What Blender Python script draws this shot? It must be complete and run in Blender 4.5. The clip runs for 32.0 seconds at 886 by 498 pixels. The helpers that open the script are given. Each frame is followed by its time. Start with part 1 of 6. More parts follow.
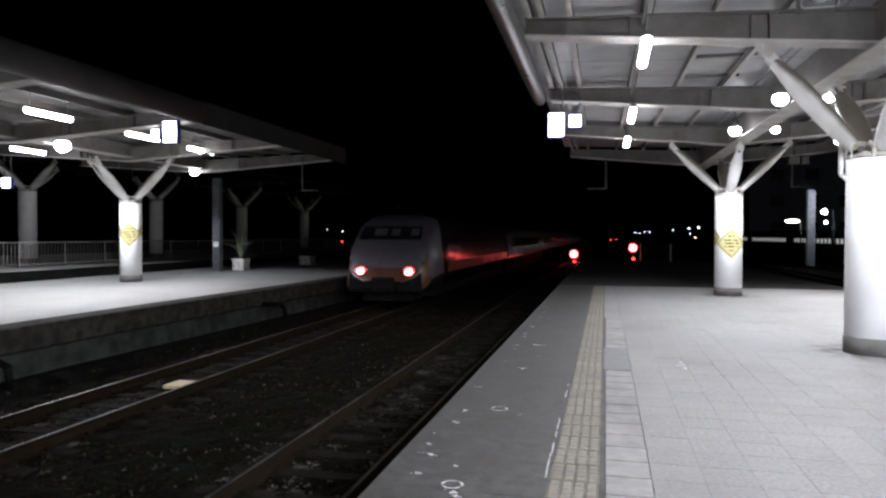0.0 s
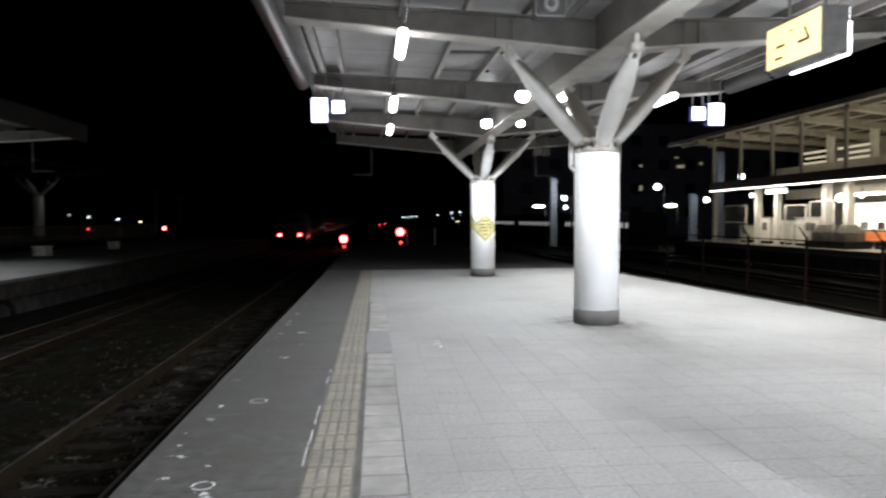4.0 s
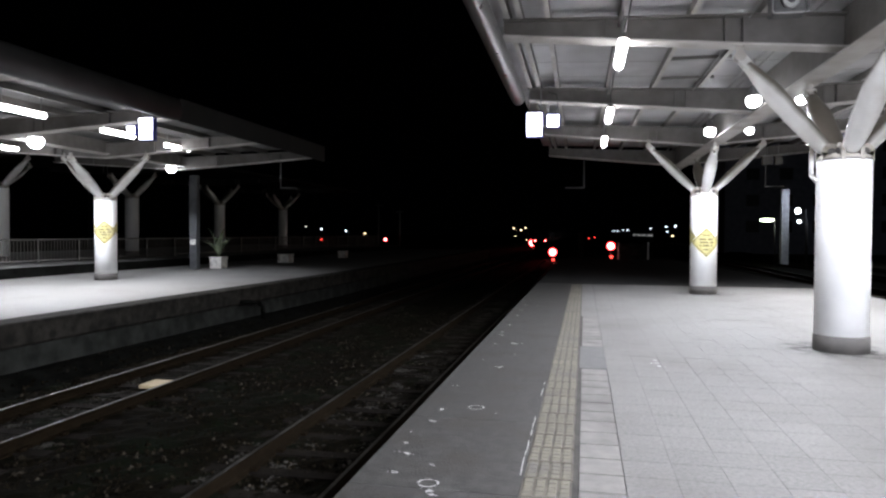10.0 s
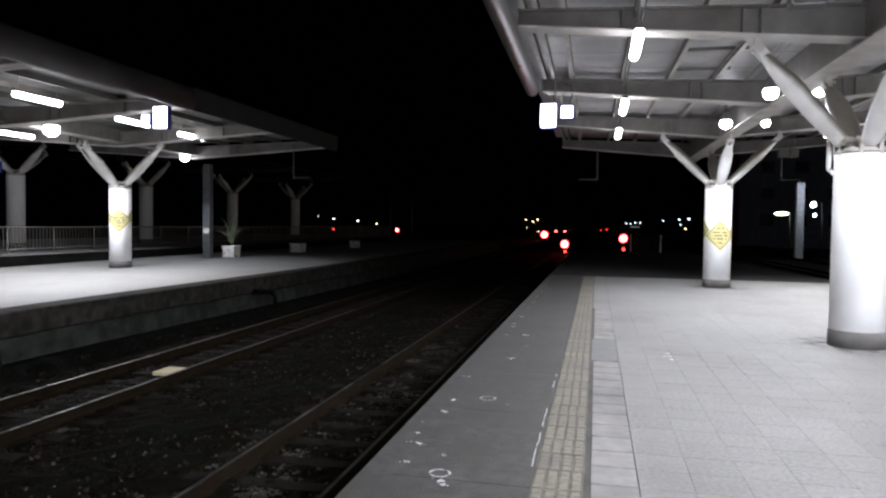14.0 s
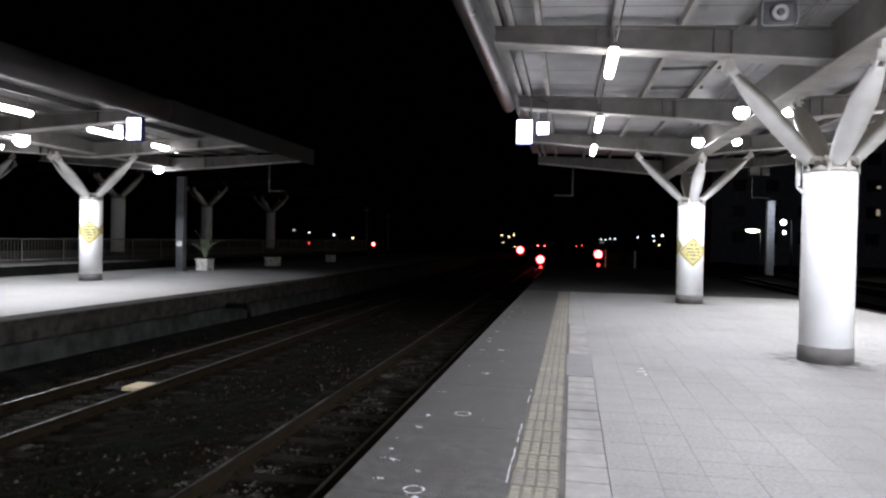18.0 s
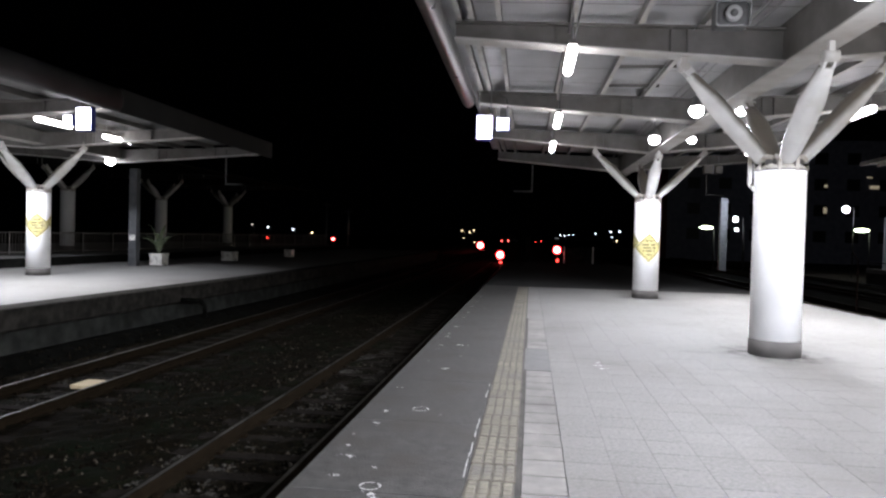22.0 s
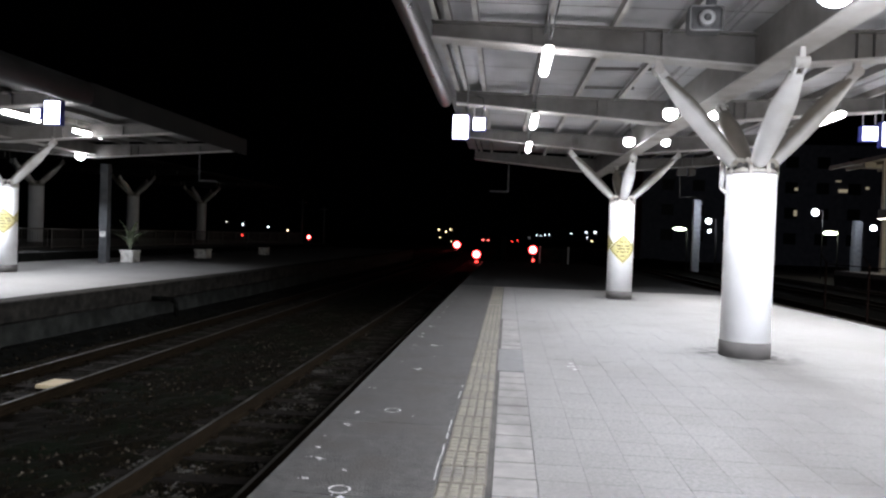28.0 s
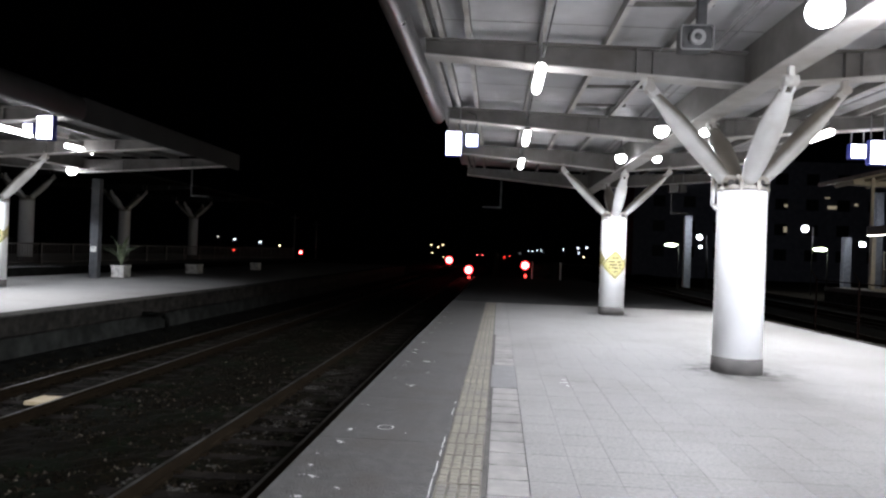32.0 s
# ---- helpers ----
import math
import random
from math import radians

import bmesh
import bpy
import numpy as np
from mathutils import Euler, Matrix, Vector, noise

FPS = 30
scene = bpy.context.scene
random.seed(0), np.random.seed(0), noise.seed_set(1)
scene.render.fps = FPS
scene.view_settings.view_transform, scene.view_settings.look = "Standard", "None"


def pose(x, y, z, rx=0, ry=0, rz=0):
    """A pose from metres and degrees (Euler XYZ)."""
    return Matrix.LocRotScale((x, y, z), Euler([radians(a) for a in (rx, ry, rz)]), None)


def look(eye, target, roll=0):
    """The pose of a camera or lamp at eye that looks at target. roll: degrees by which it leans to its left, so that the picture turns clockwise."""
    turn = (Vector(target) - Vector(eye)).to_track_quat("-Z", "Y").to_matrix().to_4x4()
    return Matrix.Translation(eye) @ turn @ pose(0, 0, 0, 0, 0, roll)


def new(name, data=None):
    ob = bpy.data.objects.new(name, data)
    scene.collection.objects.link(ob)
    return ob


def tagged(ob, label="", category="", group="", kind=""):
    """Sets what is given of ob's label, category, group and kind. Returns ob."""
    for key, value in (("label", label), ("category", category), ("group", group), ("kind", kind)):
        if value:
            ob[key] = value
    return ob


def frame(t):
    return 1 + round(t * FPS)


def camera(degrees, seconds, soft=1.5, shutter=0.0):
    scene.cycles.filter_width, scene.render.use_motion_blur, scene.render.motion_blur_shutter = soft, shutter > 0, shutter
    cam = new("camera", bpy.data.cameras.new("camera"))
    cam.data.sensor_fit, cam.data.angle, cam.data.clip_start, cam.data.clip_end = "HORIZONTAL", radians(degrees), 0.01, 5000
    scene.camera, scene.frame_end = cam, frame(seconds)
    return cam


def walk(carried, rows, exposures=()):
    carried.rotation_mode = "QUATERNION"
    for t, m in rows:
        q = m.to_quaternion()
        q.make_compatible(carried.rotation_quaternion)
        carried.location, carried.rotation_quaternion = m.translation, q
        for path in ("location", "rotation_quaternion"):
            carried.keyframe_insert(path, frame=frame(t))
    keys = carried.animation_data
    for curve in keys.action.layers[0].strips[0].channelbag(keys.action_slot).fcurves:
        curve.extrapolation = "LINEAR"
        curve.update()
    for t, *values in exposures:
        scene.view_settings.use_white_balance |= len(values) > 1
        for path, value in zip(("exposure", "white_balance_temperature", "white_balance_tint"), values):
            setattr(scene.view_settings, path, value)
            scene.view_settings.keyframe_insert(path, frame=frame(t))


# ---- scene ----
# camera: hand-held on the platform, z = 0 is the paving, y runs along the tracks
EXPOSURE = 0.09
cam = camera(65.51, 32.0, soft=2.3, shutter=0.7)
PATH = [
    (0.0, -0.025, 0.010, 1.430, 13.30, -1.17, -0.15),
    (0.5, -0.016, 0.009, 1.436, 11.87, -1.77, -0.48),
    (1.0, 0.004, 0.014, 1.451, 9.57, -2.04, -0.59),
    (1.5, 0.060, 0.019, 1.465, 3.72, -1.37, -1.15),
    (2.0, 0.088, 0.029, 1.463, -5.64, -1.33, -0.72),
    (2.3, 0.103, 0.028, 1.465, -7.53, -1.16, -0.23),
    (2.5, 0.118, 0.027, 1.467, -9.42, -1.00, 0.26),
    (4.5, 0.050, 0.008, 1.449, -0.37, -2.80, 0.26),
    (5.0, 0.026, 0.005, 1.449, 6.88, -2.83, 0.33),
    (5.5, 0.026, 0.009, 1.440, 10.01, -2.75, 0.49),
    (6.0, 0.019, 0.015, 1.449, 11.79, -1.96, 0.39),
    (6.5, 0.024, 0.023, 1.444, 11.72, -1.58, 0.01),
    (7.0, 0.017, 0.013, 1.448, 12.10, -1.44, 0.05),
    (7.5, 0.016, 0.004, 1.450, 11.91, -1.27, -0.30),
    (8.0, 0.010, -0.000, 1.449, 11.77, -1.43, -0.56),
    (8.5, -0.001, -0.020, 1.445, 11.96, -2.33, -0.96),
    (9.0, -0.007, -0.013, 1.445, 11.78, -1.71, -0.90),
    (9.5, -0.005, -0.016, 1.442, 11.76, -1.83, -0.86),
    (10.0, 0.002, -0.022, 1.450, 11.61, -1.35, -0.28),
    (10.5, -0.001, -0.024, 1.452, 11.97, -1.15, -0.94),
    (11.0, 0.004, -0.015, 1.451, 11.92, -1.22, -1.16),
    (11.5, 0.002, -0.006, 1.452, 11.94, -1.63, -0.46),
    (12.0, 0.000, 0.017, 1.447, 11.55, -2.12, -0.46),
    (12.5, -0.001, 0.004, 1.452, 11.93, -2.21, -0.28),
    (13.0, -0.000, -0.000, 1.450, 12.20, -1.90, -0.57),
    (13.5, -0.015, -0.005, 1.447, 12.25, -1.83, -0.79),
    (14.0, -0.012, -0.020, 1.450, 12.58, -2.12, -0.77),
    (14.5, -0.012, 0.004, 1.443, 11.83, -2.28, -0.55),
    (15.0, -0.019, 0.011, 1.444, 11.63, -2.05, -0.84),
    (15.5, -0.011, -0.001, 1.451, 12.13, -0.69, -0.88),
    (17.5, -0.015, -0.014, 1.448, 11.33, -0.95, -1.44),
    (18.0, -0.009, -0.010, 1.446, 10.62, -0.86, -1.19),
    (18.5, -0.005, -0.009, 1.447, 10.10, -1.18, -0.86),
    (19.0, 0.004, 0.012, 1.439, 8.75, -1.20, -0.83),
    (19.5, 0.001, 0.016, 1.446, 6.05, -1.15, -1.09),
    (20.0, -0.000, 0.011, 1.438, 7.15, -1.50, -1.36),
    (20.5, -0.001, 0.018, 1.440, 7.29, -1.64, -1.32),
    (21.0, 0.006, 0.018, 1.447, 6.90, -1.02, -1.27),
    (21.5, 0.001, 0.012, 1.451, 7.38, -0.55, -1.29),
    (22.0, 0.003, 0.021, 1.442, 7.34, -1.18, -1.45),
    (22.5, 0.001, 0.023, 1.442, 7.02, -1.72, -1.41),
    (23.0, 0.001, 0.027, 1.443, 6.98, -1.87, -1.07),
    (23.5, 0.003, 0.011, 1.453, 7.18, -0.61, -1.09),
    (24.0, 0.003, 0.011, 1.455, 7.29, -0.62, -1.29),
    (24.5, 0.003, 0.015, 1.457, 7.08, -0.62, -1.55),
    (25.0, 0.010, 0.019, 1.453, 6.81, -0.87, -1.50),
    (25.5, 0.017, 0.016, 1.456, 6.21, -0.69, -1.56),
    (27.5, 0.027, 0.044, 1.461, 5.41, -1.05, -1.86),
    (28.0, 0.024, 0.052, 1.455, 5.40, -1.21, -1.95),
    (28.5, 0.022, 0.060, 1.451, 5.57, -1.37, -1.93),
    (29.0, 0.018, 0.059, 1.456, 5.44, -1.30, -1.91),
    (29.5, 0.021, 0.066, 1.458, 4.25, -0.77, -1.76),
    (30.0, 0.019, 0.059, 1.460, 3.52, -0.59, -1.77),
    (30.5, 0.019, 0.053, 1.463, 3.60, 0.21, -1.99),
    (31.0, 0.020, 0.045, 1.464, 4.03, -0.01, -2.05),
    (31.5, 0.015, 0.038, 1.459, 4.57, 0.11, -1.85),
    (32.0, 0.013, 0.044, 1.460, 4.75, 0.10, -2.06),
]
walk(cam, [(t, pose(x, y, z, 90 + pitch, roll, yaw)) for t, x, y, z, yaw, pitch, roll in PATH], [(0.0, EXPOSURE, 6500, 10), (1.0, EXPOSURE, 6550, 11), (1.5, EXPOSURE - 0.03, 6550, 10), (2.0, EXPOSURE - 0.06, 6500, 7), (2.5, EXPOSURE - 0.22, 6400, 4),
                   (4.5, EXPOSURE - 0.04, 6900, 8), (5.0, EXPOSURE + 0.05, 7250, 12), (5.5, EXPOSURE + 0.02, 6900, 11), (6.0, EXPOSURE + 0.02, 6750, 11), (6.5, EXPOSURE, 6550, 10), (15.5, EXPOSURE, 6500, 10), (20.0, EXPOSURE + 0.05, 6550, 11), (32.0, EXPOSURE + 0.05, 6500, 10)])

# ---- night sky ----
world = bpy.data.worlds.new("night")
scene.world = world
world.use_nodes = True
world.node_tree.nodes["Background"].inputs["Color"].default_value = (0.0030, 0.0034, 0.0055, 1)
world.node_tree.nodes["Background"].inputs["Strength"].default_value = 0.02


# ---- materials ----
def rgb(c):
    return (c[0], c[1], c[2], 1.0)


def surface(name, a, b, scale=6.0, rough=0.7, metal=0.0, bump=0.2, grain=60.0, stain=None, stain_scale=0.8,
            stain_amount=0.5, vary=0.0, coat=0.0, rough_var=0.12, spec=0.5, spread=False):
    """Painted, stony or metallic surface: two tones mixed by noise, broad stains, fine relief."""
    m = bpy.data.materials.new(name)
    m.use_nodes = True
    nt = m.node_tree
    n, ln = nt.nodes, nt.links
    bsdf = n["Principled BSDF"]
    geo = n.new("ShaderNodeTexCoord")
    where = n.new("ShaderNodeNewGeometry").outputs["Position"] if spread else geo.outputs["Object"]
    tex = n.new("ShaderNodeTexNoise")
    tex.inputs["Scale"].default_value, tex.inputs["Detail"].default_value = scale, 6
    ln.new(where, tex.inputs["Vector"])
    ramp = n.new("ShaderNodeValToRGB")
    ramp.color_ramp.elements[0].position, ramp.color_ramp.elements[1].position = 0.35, 0.68
    ramp.color_ramp.elements[0].color, ramp.color_ramp.elements[1].color = rgb(a), rgb(b)
    ln.new(tex.outputs["Fac"], ramp.inputs["Fac"])
    colour = ramp.outputs["Color"]
    if stain:
        broad = n.new("ShaderNodeTexNoise")
        broad.inputs["Scale"].default_value, broad.inputs["Detail"].default_value = stain_scale, 5
        ln.new(where, broad.inputs["Vector"])
        lim = n.new("ShaderNodeMapRange")
        lim.inputs["From Min"].default_value, lim.inputs["From Max"].default_value = 0.48, 0.72
        lim.inputs["To Max"].default_value = stain_amount
        ln.new(broad.outputs["Fac"], lim.inputs["Value"])
        mix = n.new("ShaderNodeMix")
        mix.data_type = "RGBA"
        mix.inputs[7].default_value = rgb(stain)
        ln.new(lim.outputs["Result"], mix.inputs[0])
        ln.new(colour, mix.inputs[6])
        colour = mix.outputs[2]
    if vary:
        info = n.new("ShaderNodeObjectInfo")
        span = n.new("ShaderNodeMapRange")
        span.inputs["To Min"].default_value, span.inputs["To Max"].default_value = 1 - vary, 1 + vary
        ln.new(info.outputs["Random"], span.inputs["Value"])
        hsv = n.new("ShaderNodeHueSaturation")
        ln.new(span.outputs["Result"], hsv.inputs["Value"])
        ln.new(colour, hsv.inputs["Color"])
        colour = hsv.outputs["Color"]
    ln.new(colour, bsdf.inputs["Base Color"])
    fine = n.new("ShaderNodeTexNoise")
    fine.inputs["Scale"].default_value, fine.inputs["Detail"].default_value = grain, 4
    ln.new(where, fine.inputs["Vector"])
    rr = n.new("ShaderNodeMapRange")
    rr.inputs["To Min"].default_value, rr.inputs["To Max"].default_value = max(0.02, rough - rough_var), min(1, rough + rough_var)
    ln.new(tex.outputs["Fac"], rr.inputs["Value"])
    ln.new(rr.outputs["Result"], bsdf.inputs["Roughness"])
    bp = n.new("ShaderNodeBump")
    bp.inputs["Strength"].default_value, bp.inputs["Distance"].default_value = bump, 0.01
    ln.new(fine.outputs["Fac"], bp.inputs["Height"])
    ln.new(bp.outputs["Normal"], bsdf.inputs["Normal"])
    bsdf.inputs["Metallic"].default_value = metal
    bsdf.inputs["Coat Weight"].default_value = coat
    bsdf.inputs["Specular IOR Level"].default_value = spec
    return m


def glow(name, colour, strength):
    m = bpy.data.materials.new(name)
    m.use_nodes = True
    bsdf = m.node_tree.nodes["Principled BSDF"]
    bsdf.inputs["Base Color"].default_value = rgb((0.8, 0.8, 0.8))
    bsdf.inputs["Emission Color"].default_value = rgb(colour)
    bsdf.inputs["Emission Strength"].default_value = strength
    return m


PAVER = surface("concrete paver", (0.116, 0.1145, 0.108), (0.180, 0.177, 0.168), 34, 0.8, bump=0.5, grain=120, stain=(0.104, 0.098, 0.090), stain_scale=0.7, stain_amount=0.7, vary=0.045, spread=True)
PAVER_WARM = surface("worn warm paver", (0.128, 0.124, 0.116), (0.178, 0.172, 0.160), 9, 0.8, bump=0.35, grain=120, stain=(0.090, 0.085, 0.080), stain_scale=2.6, stain_amount=0.8, vary=0.16, spread=True)
JOINT = surface("joint sand", (0.080, 0.078, 0.074), (0.165, 0.161, 0.155), 1.1, 0.95)
TACTILE = surface("worn yellow tactile tile", (0.096, 0.088, 0.068), (0.148, 0.136, 0.106), 17, 0.75, bump=0.3, stain=(0.084, 0.080, 0.072), stain_scale=2.2, stain_amount=0.95, vary=0.14, spread=True)
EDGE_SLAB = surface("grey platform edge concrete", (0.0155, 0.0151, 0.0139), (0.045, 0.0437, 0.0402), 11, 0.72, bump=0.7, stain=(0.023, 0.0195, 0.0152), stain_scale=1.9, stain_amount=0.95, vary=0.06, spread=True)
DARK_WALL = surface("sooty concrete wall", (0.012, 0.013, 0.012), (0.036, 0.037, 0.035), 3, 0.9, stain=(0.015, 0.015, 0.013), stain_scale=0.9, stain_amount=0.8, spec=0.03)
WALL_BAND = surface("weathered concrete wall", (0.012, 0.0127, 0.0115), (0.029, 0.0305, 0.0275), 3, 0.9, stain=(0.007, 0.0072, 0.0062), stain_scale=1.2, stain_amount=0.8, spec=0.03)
# near-black tone of the drain and pipes; on the step face it paints shade
NEAR_BLACK = surface("near-black concrete", (0.002, 0.002, 0.0017), (0.007, 0.007, 0.006), 5, 0.95, bump=0.6, stain=(0.02, 0.022, 0.02), stain_scale=2.4, stain_amount=0.35, spec=0.03)
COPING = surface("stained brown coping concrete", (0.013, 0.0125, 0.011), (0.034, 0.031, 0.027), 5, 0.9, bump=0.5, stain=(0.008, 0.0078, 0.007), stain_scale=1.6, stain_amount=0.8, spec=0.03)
GROUND = surface("dark dirty soil", (0.030, 0.026, 0.022), (0.055, 0.048, 0.040), 2, 0.95, bump=0.8, grain=25, spec=0.03)
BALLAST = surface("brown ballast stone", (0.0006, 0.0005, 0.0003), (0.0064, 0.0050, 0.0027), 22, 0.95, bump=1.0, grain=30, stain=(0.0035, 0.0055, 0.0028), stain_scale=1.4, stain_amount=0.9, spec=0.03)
STONE = surface("crushed stone", (0.6, 0.58, 0.55), (1.0, 0.98, 0.95), 9, 0.95, bump=0.4, spec=0.03)
nt = STONE.node_tree
island = nt.nodes.new("ShaderNodeValToRGB")
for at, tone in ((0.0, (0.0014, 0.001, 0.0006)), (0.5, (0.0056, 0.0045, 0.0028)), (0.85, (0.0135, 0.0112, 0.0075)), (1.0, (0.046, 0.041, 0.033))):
    el = island.color_ramp.elements[0] if at == 0.0 else island.color_ramp.elements[-1] if at == 1.0 else island.color_ramp.elements.new(at)
    el.color = rgb(tone)
nt.links.new(nt.nodes.new("ShaderNodeNewGeometry").outputs["Random Per Island"], island.inputs["Fac"])
shade = nt.nodes.new("ShaderNodeMix")
shade.data_type, shade.blend_type = "RGBA", "MULTIPLY"
shade.inputs[0].default_value = 1.0
nt.links.new(nt.nodes["Principled BSDF"].inputs["Base Color"].links[0].from_socket, shade.inputs[6])
nt.links.new(island.outputs["Color"], shade.inputs[7])
nt.links.new(shade.outputs[2], nt.nodes["Principled BSDF"].inputs["Base Color"])
DIRT = surface("pale grey track dirt", (0.007, 0.0065, 0.0057), (0.048, 0.0455, 0.0405), 14, 0.95, bump=0.6, grain=40, stain=(0.02, 0.018, 0.015), stain_scale=5, stain_amount=0.8, spec=0.03)
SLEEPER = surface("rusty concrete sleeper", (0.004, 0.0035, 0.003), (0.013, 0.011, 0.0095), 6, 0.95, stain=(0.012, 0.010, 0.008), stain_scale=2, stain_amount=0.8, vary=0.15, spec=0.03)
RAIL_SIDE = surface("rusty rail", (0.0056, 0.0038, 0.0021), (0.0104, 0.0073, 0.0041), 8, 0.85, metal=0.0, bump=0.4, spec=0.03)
RAIL_HEAD = surface("polished rail head", (0.04, 0.038, 0.034), (0.12, 0.115, 0.105), 2.2, 0.58, metal=1.0, bump=0.1, spread=True)
WHITE_PAINT = surface("white painted column", (0.86, 0.87, 0.875), (0.90, 0.905, 0.91), 4, 0.5, bump=0.06, stain=(0.62, 0.62, 0.60), stain_scale=1.7, stain_amount=0.35)
COLUMN_FOOT = surface("grey painted column foot", (0.080, 0.075, 0.072), (0.112, 0.105, 0.100), 6, 0.75, stain=(0.10, 0.095, 0.09), stain_scale=4)
# one steel paint in two tones: shaded webs and lit undersides put into colour
STEEL_WHITE = surface("grimy white steel in shade tone", (0.150, 0.142, 0.133), (0.215, 0.206, 0.195), 3, 0.55, bump=0.1, stain=(0.11, 0.097, 0.083), stain_scale=1.6, stain_amount=0.8)
FLANGE_WHITE = surface("white painted steel in lit tone", (0.50, 0.485, 0.46), (0.62, 0.605, 0.58), 3, 0.55, bump=0.1, stain=(0.34, 0.30, 0.26), stain_scale=1.8, stain_amount=0.7)
FAR_DECK = surface("darker grey roof sheet", (0.15, 0.15, 0.15), (0.23, 0.23, 0.23), 2, 0.6, bump=0.05, stain=(0.08, 0.075, 0.07), stain_scale=0.9, stain_amount=0.8)
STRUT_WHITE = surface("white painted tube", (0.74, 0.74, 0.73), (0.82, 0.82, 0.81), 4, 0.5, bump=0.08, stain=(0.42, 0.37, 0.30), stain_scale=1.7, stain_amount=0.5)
# upper side of the tubes: dusty brown, with its shade put into the colour
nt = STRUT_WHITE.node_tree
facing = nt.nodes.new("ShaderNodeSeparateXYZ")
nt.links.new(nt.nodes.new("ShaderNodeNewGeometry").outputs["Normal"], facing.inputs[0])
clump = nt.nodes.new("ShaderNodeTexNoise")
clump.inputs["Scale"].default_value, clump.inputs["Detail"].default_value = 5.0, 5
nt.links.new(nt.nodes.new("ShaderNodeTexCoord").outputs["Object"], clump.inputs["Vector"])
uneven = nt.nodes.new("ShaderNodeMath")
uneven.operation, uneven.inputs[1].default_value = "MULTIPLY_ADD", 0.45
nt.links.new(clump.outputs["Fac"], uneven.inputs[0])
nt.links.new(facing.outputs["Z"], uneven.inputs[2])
upper_share = nt.nodes.new("ShaderNodeMapRange")
upper_share.inputs["From Min"].default_value, upper_share.inputs["From Max"].default_value = 0.12, 0.62
upper_share.inputs["To Max"].default_value = 0.92
nt.links.new(uneven.outputs[0], upper_share.inputs["Value"])
dust_and_shade = nt.nodes.new("ShaderNodeMix")
dust_and_shade.data_type = "RGBA"
dust_and_shade.inputs[7].default_value = rgb((0.115, 0.096, 0.070))
nt.links.new(upper_share.outputs["Result"], dust_and_shade.inputs[0])
nt.links.new(nt.nodes["Principled BSDF"].inputs["Base Color"].links[0].from_socket, dust_and_shade.inputs[6])
nt.links.new(dust_and_shade.outputs[2], nt.nodes["Principled BSDF"].inputs["Base Color"])
DECK = surface("off-white roof sheet", (0.46, 0.46, 0.47), (0.58, 0.58, 0.59), 2, 0.45, bump=0.05, stain=(0.32, 0.31, 0.31), stain_scale=0.8, stain_amount=0.6)
GUTTER = surface("brushed aluminium gutter", (0.165, 0.164, 0.163), (0.20, 0.199, 0.198), 3, 0.30, metal=0.35, spec=0.5, bump=0.03, rough_var=0.08, stain=(0.14, 0.135, 0.13), stain_scale=1.8, stain_amount=0.4)
CONDUIT = surface("grey conduit", (0.30, 0.30, 0.30), (0.40, 0.40, 0.40), 8, 0.5, metal=0.4)
BLACK = surface("black plastic", (0.012, 0.012, 0.013), (0.025, 0.025, 0.026), 10, 0.5)
GREY_BOX = surface("grey metal", (0.20, 0.20, 0.20), (0.28, 0.28, 0.28), 8, 0.5, metal=0.2)
TUBE_LIGHT = glow("fluorescent tube", (0.97, 0.96, 1.0), 18)
FLOOD_LIGHT = glow("flood lens", (0.92, 0.94, 1.0), 30)
SIGN_LIGHT = glow("lit sign face", (0.93, 0.93, 1.0), 8)
YELLOW_FACE = glow("lit yellow sign face", (1.0, 0.74, 0.26), 1.35)
RED_LIGHT = glow("red signal lens", (1.0, 0.12, 0.12), 20)
# halo of the red lamps, drawn as a glowing surface
RED_HALO = glow("red halo round a lamp", (1.0, 0.008, 0.012), 5.0)
RED_DIM = glow("dim red lamp", (1.0, 0.05, 0.04), 4)
HORIZON_DOT = glow("far horizon lamp", (0.85, 0.92, 1.0), 5)
WHITE_FAR = glow("distant white lamp", (0.85, 0.92, 1.0), 12)
WARM_FAR = glow("distant warm lamp", (1.0, 0.75, 0.42), 4)
DIM_FAR = glow("distant dim lamp", (1.0, 0.90, 0.75), 1.6)
UNLIT_PAVING = surface("paving darkened as unlit", (0.030, 0.030, 0.030), (0.055, 0.054, 0.052), 8, 0.9, bump=0.5, grain=90, spec=0.03)
GROOVE = surface("dirty tile groove", (0.050, 0.046, 0.036), (0.105, 0.095, 0.073), 7, 0.85, spread=True)
GREEN_TUBE = glow("greenish fluorescent lamp", (0.85, 1.0, 0.70), 9)


# ---- mesh helpers ----
def part(name, bm, material, parent=None, label="", smooth=False):
    me = bpy.data.meshes.new(name)
    bm.normal_update()
    if smooth:
        for f in bm.faces:
            f.smooth = True
    bm.to_mesh(me)
    bm.free()
    for m in (material if isinstance(material, (list, tuple)) else [material]):
        me.materials.append(m)
    ob = new(name, me)
    if parent:
        ob.parent = parent
    if label:
        ob["label"] = label
    return ob


